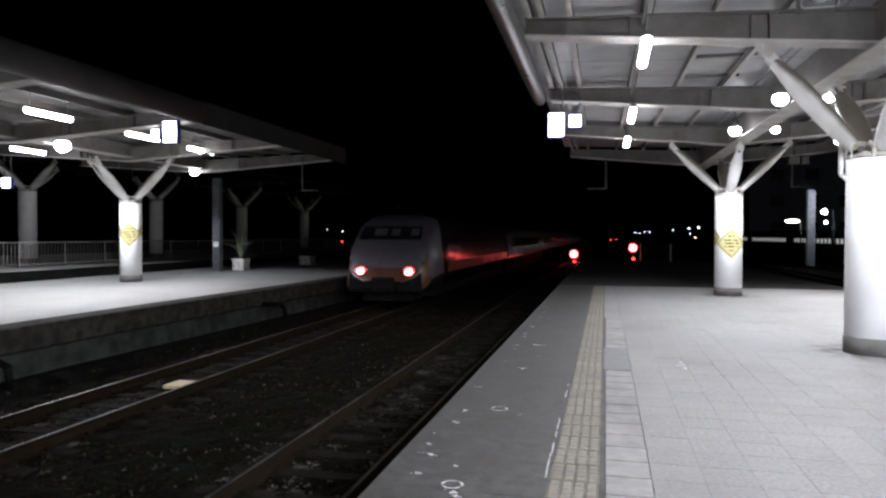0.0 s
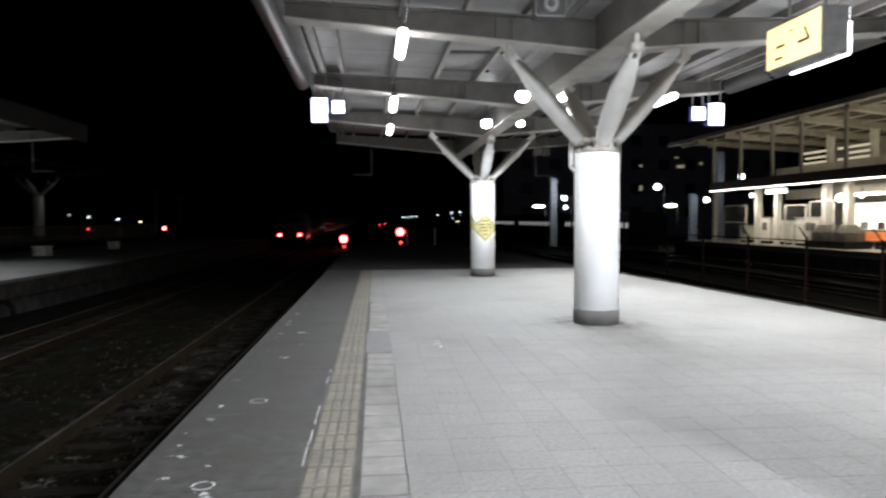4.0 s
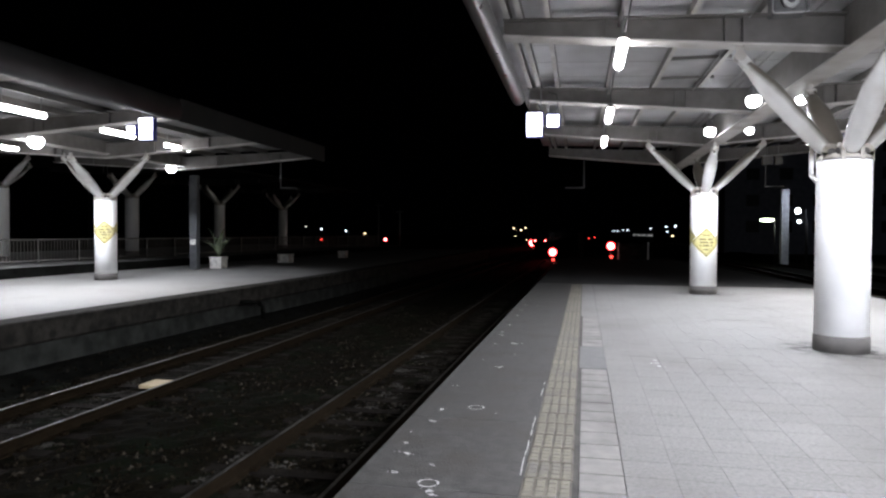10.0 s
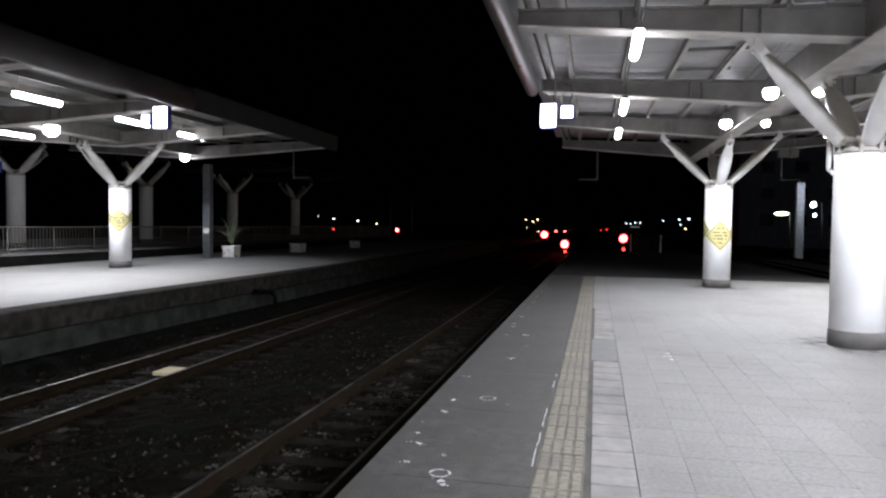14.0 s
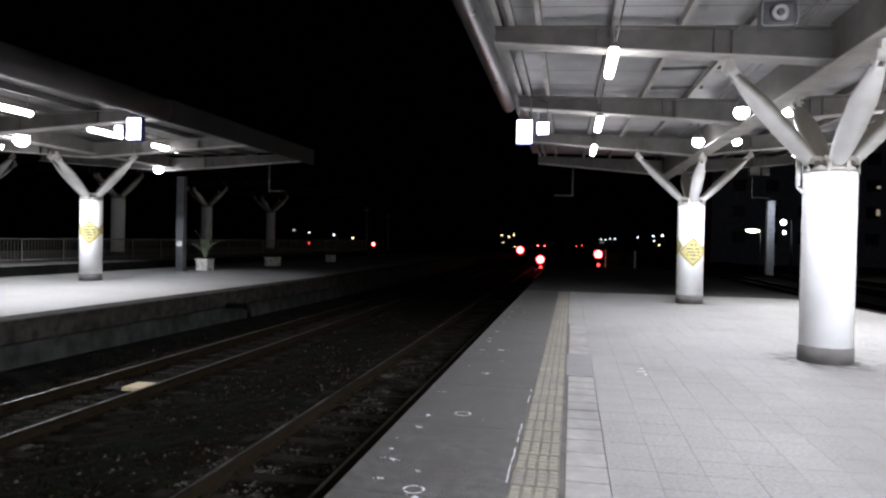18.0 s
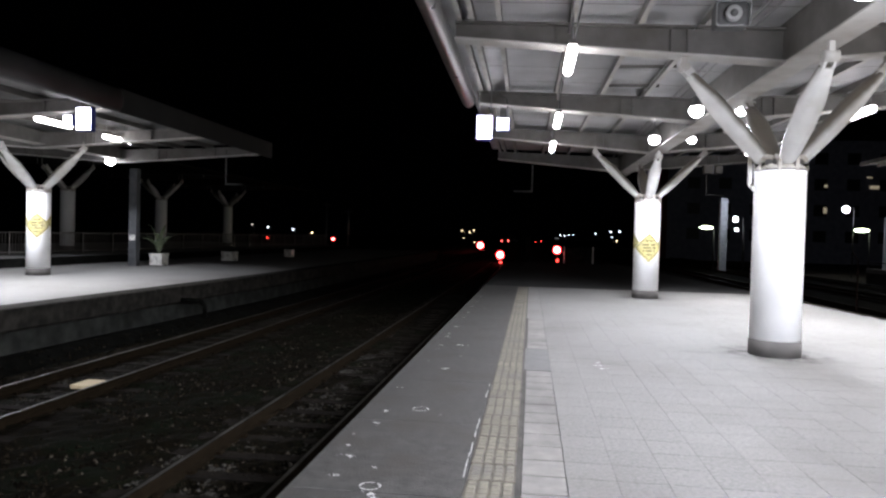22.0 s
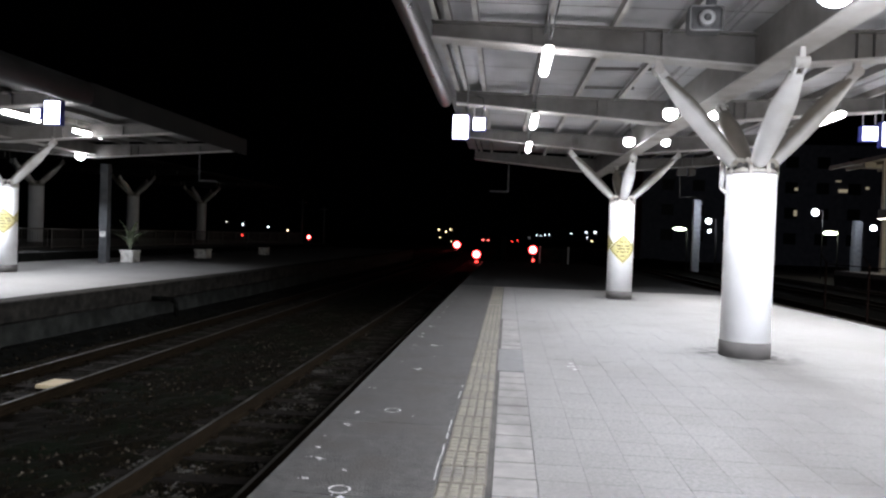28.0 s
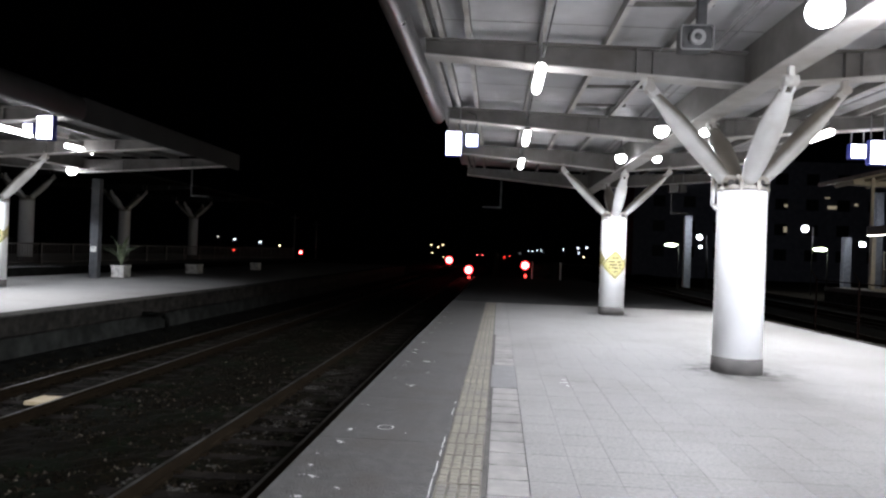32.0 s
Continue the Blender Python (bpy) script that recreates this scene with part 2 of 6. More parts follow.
def box(bm, x0, x1, y0, y1, z0, z1, bevel=0.0, mat=0):
    vs = [bm.verts.new((x, y, z)) for x in (x0, x1) for y in (y0, y1) for z in (z0, z1)]
    fs = []
    for a in ((0, 1, 3, 2), (4, 6, 7, 5), (0, 4, 5, 1), (2, 3, 7, 6), (0, 2, 6, 4), (1, 5, 7, 3)):
        f = bm.faces.new([vs[i] for i in a])
        f.material_index = mat
        fs.append(f)
    if bevel:
        es = list({e for f in fs for e in f.edges})
        bmesh.ops.bevel(bm, geom=es, offset=bevel, segments=2, affect="EDGES", profile=0.6)
    return vs


def boxes(*dims, bevel=0.0):
    bm = bmesh.new()
    for d in dims:
        box(bm, *d, bevel=bevel)
    return bm


def tube(bm, p0, p1, r0, r1=None, seg=14, caps=True, mat=0):
    """A straight round bar, tapered if the two radii differ."""
    r1 = r0 if r1 is None else r1
    p0, p1 = Vector(p0), Vector(p1)
    d = (p1 - p0).normalized()
    q = d.to_track_quat("Z", "Y").to_matrix()
    rings = []
    for p, r in ((p0, r0), (p1, r1)):
        rings.append([bm.verts.new(p + q @ Vector((r * math.cos(2 * math.pi * i / seg), r * math.sin(2 * math.pi * i / seg), 0))) for i in range(seg)])
    for i in range(seg):
        f = bm.faces.new((rings[0][i], rings[0][(i + 1) % seg], rings[1][(i + 1) % seg], rings[1][i]))
        f.smooth = True
        f.material_index = mat
    if caps:
        bm.faces.new(rings[0][::-1]).material_index = mat
        bm.faces.new(rings[1]).material_index = mat


def lathe(bm, p0, p1, stations, seg=16, mat=0):
    """A turned bar from p0 to p1: stations of (share of the length, radius)."""
    p0, p1 = Vector(p0), Vector(p1)
    d = p1 - p0
    q = d.normalized().to_track_quat("Z", "Y").to_matrix()
    rings = []
    for s, r in stations:
        rings.append([bm.verts.new(p0 + d * s + q @ Vector((r * math.cos(2 * math.pi * i / seg), r * math.sin(2 * math.pi * i / seg), 0))) for i in range(seg)])
    for a, b in zip(rings, rings[1:]):
        for i in range(seg):
            f = bm.faces.new((a[i], a[(i + 1) % seg], b[(i + 1) % seg], b[i]))
            f.smooth, f.material_index = True, mat
    bm.faces.new(rings[0][::-1]).material_index = mat
    bm.faces.new(rings[-1]).material_index = mat


def bent(bm, points, r, seg=10, mat=0):
    """A pipe through points with ball joints."""
    for a, b in zip(points, points[1:]):
        tube(bm, a, b, r, seg=seg, mat=mat)
    for p in points[1:-1]:
        ball(bm, p, r, mat=mat)


def ball(bm, c, r, sx=1.0, sy=1.0, sz=1.0, seg=12, rings=8, mat=0):
    res = bmesh.ops.create_uvsphere(bm, u_segments=seg, v_segments=rings, radius=r, matrix=Matrix.Translation(c) @ Matrix.Diagonal((sx, sy, sz, 1)))
    for f in {f for v in res["verts"] for f in v.link_faces}:
        f.smooth, f.material_index = True, mat


def extrude_profile(bm, profile, stations, mat=0, close=True, smooth=False):
    """A ring of points (u, v) swept through stations; each station maps (u, v) to a place."""
    rings = [[bm.verts.new(st(u, v)) for u, v in profile] for st in stations]
    n = len(profile)
    for a, b in zip(rings, rings[1:]):
        for i in range(n if close else n - 1):
            f = bm.faces.new((a[i], a[(i + 1) % n], b[(i + 1) % n], b[i]))
            f.material_index, f.smooth = mat, smooth
    if close:
        bm.faces.new(rings[0][::-1]).material_index = mat
        bm.faces.new(rings[-1]).material_index = mat


def empty(name, at=(0, 0, 0)):
    ob = new(name)
    ob.location = at
    return ob


def area(name, at, target, sx, sy, watts, colour=(1, 1, 1), spread=180):
    d = bpy.data.lights.new(name, "AREA")
    d.shape, d.size, d.size_y, d.energy, d.color, d.spread = "RECTANGLE", sx, sy, watts, colour, radians(spread)
    ob = new(name, d)
    ob.matrix_world = look(at, target)
    return ob


def spot(name, at, target, watts, colour, cone, blend):
    d = bpy.data.lights.new(name, "SPOT")
    d.energy, d.color, d.spot_size, d.spot_blend, d.shadow_soft_size = watts, colour, radians(cone), blend, 0.12
    ob = new(name, d)
    ob.matrix_world = look(at, target)
    return ob


def point(name, at, watts, colour=(1, 1, 1), r=0.1):
    d = bpy.data.lights.new(name, "POINT")
    d.energy, d.color, d.shadow_soft_size = watts, colour, r
    ob = new(name, d)
    ob.location = at
    return ob


# ---- layout ----
RAIL_Z = -0.82
EDGE_X, LEFT_EDGE = -1.33, -8.75
NEAR_TRACK, FAR_TRACK = -2.76, -6.66


def mid(y):
    """Centre line of the near platform, which narrows away from the camera."""
    return 3.16 - 0.04 * (y - 9.4)


def right_edge(y):
    return 7.35 - 0.072 * (y - 9.4)


def fall(y):
    return -0.02 * (y - 9.4)


# ---- ground ----
bm = bmesh.new()
bmesh.ops.create_grid(bm, x_segments=40, y_segments=40, size=700)
for v in bm.verts:
    v.co.z = -1.12
tagged(part("ground", bm, GROUND), "dark bare earth reaching the night horizon", "ground", kind="structure")


def ballast_bed(x0, x1, y0, y1, seed):
    """Loose ballast: a bumpy sheet under the tracks."""
    rnd = random.Random(seed)
    bm = bmesh.new()
    nx, ny = int((x1 - x0) / 0.16), int((y1 - y0) / 0.16)
    verts = [[bm.verts.new((x0 + (x1 - x0) * i / nx, y0 + (y1 - y0) * j / ny, -0.985 + rnd.uniform(-0.028, 0.036) + 0.035 * noise.noise((i * 0.11, j * 0.11, seed)))) for i in range(nx + 1)] for j in range(ny + 1)]
    for a, b in zip(verts, verts[1:]):
        for i in range(nx):
            bm.faces.new((a[i], a[i + 1], b[i + 1], b[i]))
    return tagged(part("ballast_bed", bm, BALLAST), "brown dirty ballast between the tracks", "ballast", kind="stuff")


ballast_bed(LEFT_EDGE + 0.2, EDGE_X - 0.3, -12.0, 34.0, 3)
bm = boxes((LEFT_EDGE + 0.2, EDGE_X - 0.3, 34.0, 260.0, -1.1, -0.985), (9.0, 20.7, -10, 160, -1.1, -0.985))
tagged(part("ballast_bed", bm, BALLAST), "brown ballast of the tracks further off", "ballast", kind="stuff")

# loose stones lying on top of the bed
rnd = random.Random(11)
pts, faces = [], []
for _ in range(27000):
    x, y = rnd.uniform(LEFT_EDGE + 0.4, EDGE_X - 0.4), 2.0 + 20 * rnd.random() ** 1.5 - (12.0 if rnd.random() < 0.15 else 0.0)
    r = rnd.uniform(0.010, 0.038)
    base = len(pts)
    for k in range(4):
        a = k * math.pi / 2 + rnd.uniform(-0.4, 0.4)
        pts.append((x + r * math.cos(a), y + r * math.sin(a), -0.985))
    pts.append((x + rnd.uniform(-0.4, 0.4) * r, y + rnd.uniform(-0.4, 0.4) * r, -0.975 + r * rnd.uniform(0.3, 0.9)))
    faces += [(base + k, base + (k + 1) % 4, base + 4) for k in range(4)]
me = bpy.data.meshes.new("ballast_stones")
me.from_pydata(pts, [], faces)
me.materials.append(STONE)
tagged(new("ballast_stones", me), "loose crushed stones on the ballast", "stones", kind="stuff")

# pale dirt caked between the rails and beside them
pts, faces = [], []
for n in range(190):
    cx = -3.47 + rnd.gauss(0, 0.05) if n < 70 else rnd.choice((-2.9, -2.5, -2.3, -3.0, -6.25, -6.45, -6.9)) + rnd.gauss(0, 0.12)
    cy, reach = (4.4 + 4.6 * rnd.random() if n < 70 else 2.6 + 11 * rnd.random() ** 1.4), rnd.uniform(0.08, 0.26)
    for _ in range(48):
        x, y, r = cx + rnd.gauss(0, reach * (0.25 if n < 70 else 0.5)), cy + rnd.gauss(0, reach), rnd.uniform(0.010, 0.038)
        base = len(pts)
        for k in range(5):
            a = k * math.tau / 5 + rnd.uniform(-0.4, 0.4)
            pts.append((x + r * rnd.uniform(0.7, 1.3) * math.cos(a), y + r * rnd.uniform(0.7, 1.3) * math.sin(a), -0.978))
        pts.append((x, y, -0.966 + rnd.uniform(-0.006, 0.01)))
        faces += [(base + k, base + (k + 1) % 5, base + 5) for k in range(5)]
me = bpy.data.meshes.new("track_dirt")
me.from_pydata(pts, [], faces)
me.materials.append(DIRT)
tagged(new("track_dirt", me), "pale grey dirt caked between the rails", "dirt", kind="stuff")


def track(name, cx, y0, y1, label, sleepers_from, sleepers_to):
    root = tagged(empty(name, (cx, 0, 0)), label, "railway track")
    prof = [(-0.062, 0), (0.062, 0), (0.062, 0.012), (0.012, 0.03), (0.01, 0.10), (0.033, 0.115), (0.033, 0.15), (0.026, 0.158), (-0.026, 0.158), (-0.033, 0.15), (-0.033, 0.115), (-0.01, 0.10), (-0.012, 0.03), (-0.062, 0.012)]
    for s in (-0.5665, 0.5665):
        bm = bmesh.new()
        extrude_profile(bm, prof, [lambda u, v, s=s, y=y: (s + u, y, RAIL_Z - 0.158 + v) for y in (y0, y1)])
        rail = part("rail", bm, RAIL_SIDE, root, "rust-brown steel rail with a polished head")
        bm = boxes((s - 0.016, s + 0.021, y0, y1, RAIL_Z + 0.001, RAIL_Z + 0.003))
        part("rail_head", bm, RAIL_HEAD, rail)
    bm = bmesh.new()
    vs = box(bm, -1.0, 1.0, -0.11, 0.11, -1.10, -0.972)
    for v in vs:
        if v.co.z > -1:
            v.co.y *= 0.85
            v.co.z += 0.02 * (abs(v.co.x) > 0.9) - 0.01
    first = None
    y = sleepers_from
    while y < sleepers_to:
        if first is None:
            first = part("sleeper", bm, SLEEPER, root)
            ob = first
        else:
            ob = new("sleeper", first.data)
            ob.parent = root
        ob.location = (0, y, 0)
        y += 0.62
    # rail clips on the nearer sleepers
    if abs(cx) < 8:
        clip = None
        y = sleepers_from
        while y < 20:
            for s in (-0.5665, 0.5665):
                for d in (-0.085, 0.085):
                    if clip is None:
                        ob = part("rail_clip", boxes((-0.03, 0.03, -0.045, 0.045, -0.985, -0.93)), RAIL_SIDE, root)
                        clip = ob.data
                    else:
                        ob = new("rail_clip", clip)
                        ob.parent = root
                    ob.location = (s + d, y, 0)
            y += 0.62
    return root


track("railway_track", NEAR_TRACK, -12, 61.0, "rusty track beside the near platform edge on brown ballast", -11.6, 45)
track("railway_track", FAR_TRACK, -12, 300, "rusty track on ballast with rails polished by trains", -11.6, 55)
track("railway_track", 11.4, -12, 140, "dim track on the concourse side", 8, 30)
track("railway_track", 15.5, -12, 140, "dim track on the concourse side", 8, 36)
track("railway_track", 19.15, -12, 690, "dim track next to the concourse platform", 8, 40)


# ---- near platform ----
def slab(name, outline, z0, z1, material, label, category="platform"):
    """A plate with the given outline, seen from above anticlockwise."""
    bm = bmesh.new()
    lo, hi = [bm.verts.new((x, y, z0)) for x, y in outline], [bm.verts.new((x, y, z1)) for x, y in outline]
    n = len(outline)
    bm.faces.new(hi)
    bm.faces.new(lo[::-1])
    for i in range(n):
        bm.faces.new((lo[i], lo[(i + 1) % n], hi[(i + 1) % n], hi[i]))
    return tagged(part(name, bm, material), label, category, kind="structure")


Y0, Y1 = -16.0, 40.0
core = slab("platform_near", [(EDGE_X + 0.10, Y0), (right_edge(Y0), Y0), (right_edge(Y1), Y1), (EDGE_X + 0.10, Y1)], -1.1, -0.012, JOINT, "concrete body of the near platform with sandy paving joints")
bm = boxes((EDGE_X + 0.06, EDGE_X + 0.09, Y0, Y1, -1.1, -0.16))
tagged(part("platform_wall", bm, DARK_WALL), "sooty concrete wall below the platform edge", "wall", kind="structure")

# concrete edge slabs, one metre wide, with chamfered lip
bm = bmesh.new()
vs = box(bm, EDGE_X, -0.343, -0.7478, 0.7478, -0.15, 0.0, bevel=0.003)
edge_mesh = None
y = -15.0
while y < 19.9:
    if edge_mesh is None:
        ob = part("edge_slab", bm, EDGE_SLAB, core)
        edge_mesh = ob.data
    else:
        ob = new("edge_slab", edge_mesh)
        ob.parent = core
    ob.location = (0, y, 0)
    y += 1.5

# tactile strip: tiles with flat studs
bm = bmesh.new()
box(bm, -0.141, 0.141, -0.1445, 0.1445, -0.012, 0.001, mat=1)
for i in range(4):
    for j in range(4):
        x, y, rx, ry = (i - 1.5) * 0.069, (j - 1.5) * 0.069, 0.025, 0.031
        lo = [bm.verts.new((x + rx * sx, y + ry * sy, 0.001)) for sx, sy in ((-1, -1), (1, -1), (1, 1), (-1, 1))]
        hi = [bm.verts.new((x + 0.85 * rx * sx, y + 0.85 * ry * sy, 0.006)) for sx, sy in ((-1, -1), (1, -1), (1, 1), (-1, 1))]
        bm.faces.new(hi)
        for k in range(4):
            bm.faces.new((lo[k], lo[(k + 1) % 4], hi[(k + 1) % 4], hi[k]))
tile_mesh = None
for k in range(-50, 62):
    if tile_mesh is None:
        ob = part("tactile_tile", bm, [TACTILE, GROOVE], core, "worn yellow studded tactile tile")
        tile_mesh = ob.data
    else:
        ob = new("tactile_tile", tile_mesh)
        ob.parent = core
    ob.location = (-0.196 + 0.004 * math.sin(2.3 * k), 1.5 + 0.3 * k, 0)

# paving: the nearest slabs one by one, the rest joined


def paver_block(half, deep=None):
    bm = bmesh.new()
    deep = deep or half
    rings = [[bm.verts.new((sx * (half - e), sy * (deep - e), z)) for sx, sy in ((-1, -1), (1, -1), (1, 1), (-1, 1))] for z, e in ((-0.02, 0.0), (-0.002, 0.0), (0.0, 0.0014))]
    for a, b in zip(rings, rings[1:]):
        for k in range(4):
            bm.faces.new((a[k], a[(k + 1) % 4], b[(k + 1) % 4], b[k]))
    bm.faces.new(rings[2])
    return bm


paver_mesh = warm_mesh = None
rnd = random.Random(5)
pts, faces = [], []
for j in range(-40, 67):
    for i in range(0, 30):
        x, y = 0.10 + 0.30 * i, 0.15 + 0.30 * j
        if x + 0.15 > right_edge(y) - 0.10:
            continue
        dz = rnd.uniform(-0.001, 0.0)
        if i == 0 and 25 <= j < 30:
            continue
        if 9 <= j < (41 if i == 0 else 28) and i < 16:
            if i == 0:
                x = 0.115
                if warm_mesh is None:
                    ob = part("paver", paver_block(0.130, 0.1395), PAVER_WARM, core)
                    warm_mesh = ob.data
                else:
                    ob = new("paver", warm_mesh)
            elif paver_mesh is None:
                ob = part("paver", paver_block(0.1496, 0.1490), PAVER, core)
                paver_mesh = ob.data
            else:
                ob = new("paver", paver_mesh)
            ob.parent = core
            ob.location = (x, y, dz)
        else:
            b = len(pts)
            for z, s, q in ((-0.02, 0.1496, 0.1492), (dz, 0.1493 if i else 0.138, 0.1487)):
                pts += [(x - s, y - q, z), (x + s, y - q, z), (x + s, y + q, z), (x - s, y + q, z)]
            faces += [(b + 4, b + 5, b + 6, b + 7)] + [(b + k, b + (k + 1) % 4, b + 4 + (k + 1) % 4, b + 4 + k) for k in range(4)]
me = bpy.data.meshes.new("paving")
me.from_pydata(pts, [], faces)
me.materials.append(PAVER)
tagged(new("paving", me), "grey square concrete pavers laid in a grid", "paving", kind="stuff")
# dirty gap between the tactile strip and the pavers
bm = boxes((-0.0545, 0.2455, -12.0, 20.0, -0.0115, -0.006))
tagged(part("dirt_gap", bm, surface("dark joint dirt", (0.028, 0.026, 0.023), (0.062, 0.058, 0.052), 5, 0.95, bump=0.6)), "dirt-filled joints beside the tactile strip", "joint", kind="structure")
# mended patch of poured concrete in the first row of pavers
bm = boxes((-0.040, 0.247, 7.52, 8.98, -0.011, 0.0015), bevel=0.003)
tagged(part("concrete_patch", bm, surface("grey mended concrete", (0.085, 0.085, 0.084), (0.120, 0.119, 0.117), 7, 0.8, bump=0.4)), "smooth grey concrete patch among the pavers", "patch", kind="structure")
# platform end beyond the lamps, the falling light put into a dark colour
bm = boxes((EDGE_X, -0.340, 20.26, Y1, -0.15, -0.002), bevel=0.008)
tagged(part("platform_edge_end", bm, UNLIT_PAVING), "platform edge darkened where no lamp reaches", "edge", kind="structure")
slab("platform_unlit_end", [(-0.338, 20.12), (right_edge(20.12) - 0.1, 20.12), (right_edge(Y1) - 0.1, Y1), (-0.338, Y1)], -0.011, 0.0, UNLIT_PAVING, "paving at the platform end, darkened as unlit", "asphalt")

# kerb along the far side of the near platform
slab("platform_kerb", [(right_edge(Y0) - 0.10, Y0), (right_edge(Y0), Y0), (right_edge(Y1), Y1), (right_edge(Y1) - 0.10, Y1)], -0.011, 0.004, COPING, "dark concrete kerb along the platform", "kerb")

# ---- platform across the tracks ----
EDGE_STEPS = (Y0, 10.0, 22.0, 60.0)


def left_edge(y):
    """Edge of the platform across the tracks, which draws a little nearer further off."""
    return LEFT_EDGE + 0.034 * min(12.0, max(0.0, y - 10)) + 0.004 * max(0.0, y - 22)


slab("platform_far", [(-17.3, Y0)] + [(left_edge(y) - 0.50, y) for y in EDGE_STEPS] + [(-15.6, 60), (-17.0, 22)], -1.1, -0.004, PAVER, "pale paved platform across the tracks")


def along_edge(name, profile, material, label, category):
    """A moulding that follows the far platform's edge."""
    bm = bmesh.new()
    extrude_profile(bm, profile, [lambda u, v, y=y: (left_edge(y) + u, y, v) for y in EDGE_STEPS])
    bmesh.ops.recalc_face_normals(bm, faces=bm.faces)
    return tagged(part(name, bm, material), label, category, kind="structure")


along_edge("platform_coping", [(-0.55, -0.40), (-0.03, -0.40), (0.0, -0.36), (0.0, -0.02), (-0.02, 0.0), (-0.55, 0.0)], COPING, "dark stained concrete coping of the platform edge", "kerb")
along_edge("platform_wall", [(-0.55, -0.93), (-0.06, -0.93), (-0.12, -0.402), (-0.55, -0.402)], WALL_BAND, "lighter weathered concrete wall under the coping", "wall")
along_edge("platform_plinth", [(-0.40, -1.1), (0.66, -1.1), (0.62, -0.965), (0.36, -0.90), (0.10, -0.80), (-0.40, -0.79)], NEAR_BLACK, "black drain at the foot of the platform", "wall")
# rubble and pale rubbish lying along the drain
rnd = random.Random(8)
pts, faces = [], []
for _ in range(900):
    y = 4.0 + 22.0 * rnd.random()
    x, r = left_edge(y) + rnd.uniform(0.0, 0.62), rnd.uniform(0.015, 0.055)
    base, up = len(pts), -0.80 - 0.30 * max(0.0, x - left_edge(y) - 0.08)
    for k in range(5):
        a = k * math.tau / 5 + rnd.uniform(-0.4, 0.4)
        pts.append((x + r * math.cos(a), y + 1.6 * r * math.sin(a), up - 0.04))
    pts.append((x, y, up + r * rnd.uniform(0.1, 0.7)))
    faces += [(base + k, base + (k + 1) % 5, base + 5) for k in range(5)]
me = bpy.data.meshes.new("drain_rubble")
me.from_pydata(pts, [], faces)
me.materials.append(STONE)
tagged(new("drain_rubble", me), "dark rubble lying along the platform drain", "rubble", kind="stuff")
# bent drain pipes on the wall
for y in (7.9, 16.4):
    bm = bmesh.new()
    x = left_edge(y)
    bent(bm, [(x - 0.10, y - 0.35, -0.33), (x + 0.10, y - 0.28, -0.34), (x + 0.16, y + 0.25, -0.40), (x + 0.22, y + 0.42, -0.52), (x + 0.24, y + 0.45, -0.95)], 0.055)
    tagged(part("drain_pipe", bm, NEAR_BLACK), "black bent drain pipe on the platform wall", "pipe")

# raised third platform behind, the shade on its face put into a black colour
slab("platform_third", [(-30.0, Y0), (-17.32, Y0), (-17.0, 22), (-15.7, 60), (-30.0, 60)], -1.1, 0.30, PAVER, "pale paved platform one step higher")
slab("platform_step", [(-17.36, Y0), (-17.15, Y0), (-16.85, 22), (-15.5, 60), (-15.75, 60), (-17.06, 22)], -0.003, 0.304, NEAR_BLACK, "concrete step between the platforms, coloured black for shade", "step")
# ---- roofs ----
CAP_GRIME = surface("grimy white steel joint", (0.42, 0.39, 0.34), (0.62, 0.60, 0.56), 9, 0.6, bump=0.3, stain=(0.16, 0.13, 0.09), stain_scale=7, stain_amount=0.85)


def flat_bar(bm, c, ax, ay, az, hx, hy, hz):
    """A box about c with the given axes and half sizes."""
    vs = [bm.verts.new(c + ax * (hx * i) + ay * (hy * j) + az * (hz * k)) for i in (-1, 1) for j in (-1, 1) for k in (-1, 1)]
    for q in ((0, 1, 3, 2), (4, 6, 7, 5), (0, 4, 5, 1), (2, 3, 7, 6), (0, 2, 6, 4), (1, 5, 7, 3)):
        bm.faces.new([vs[i] for i in q])


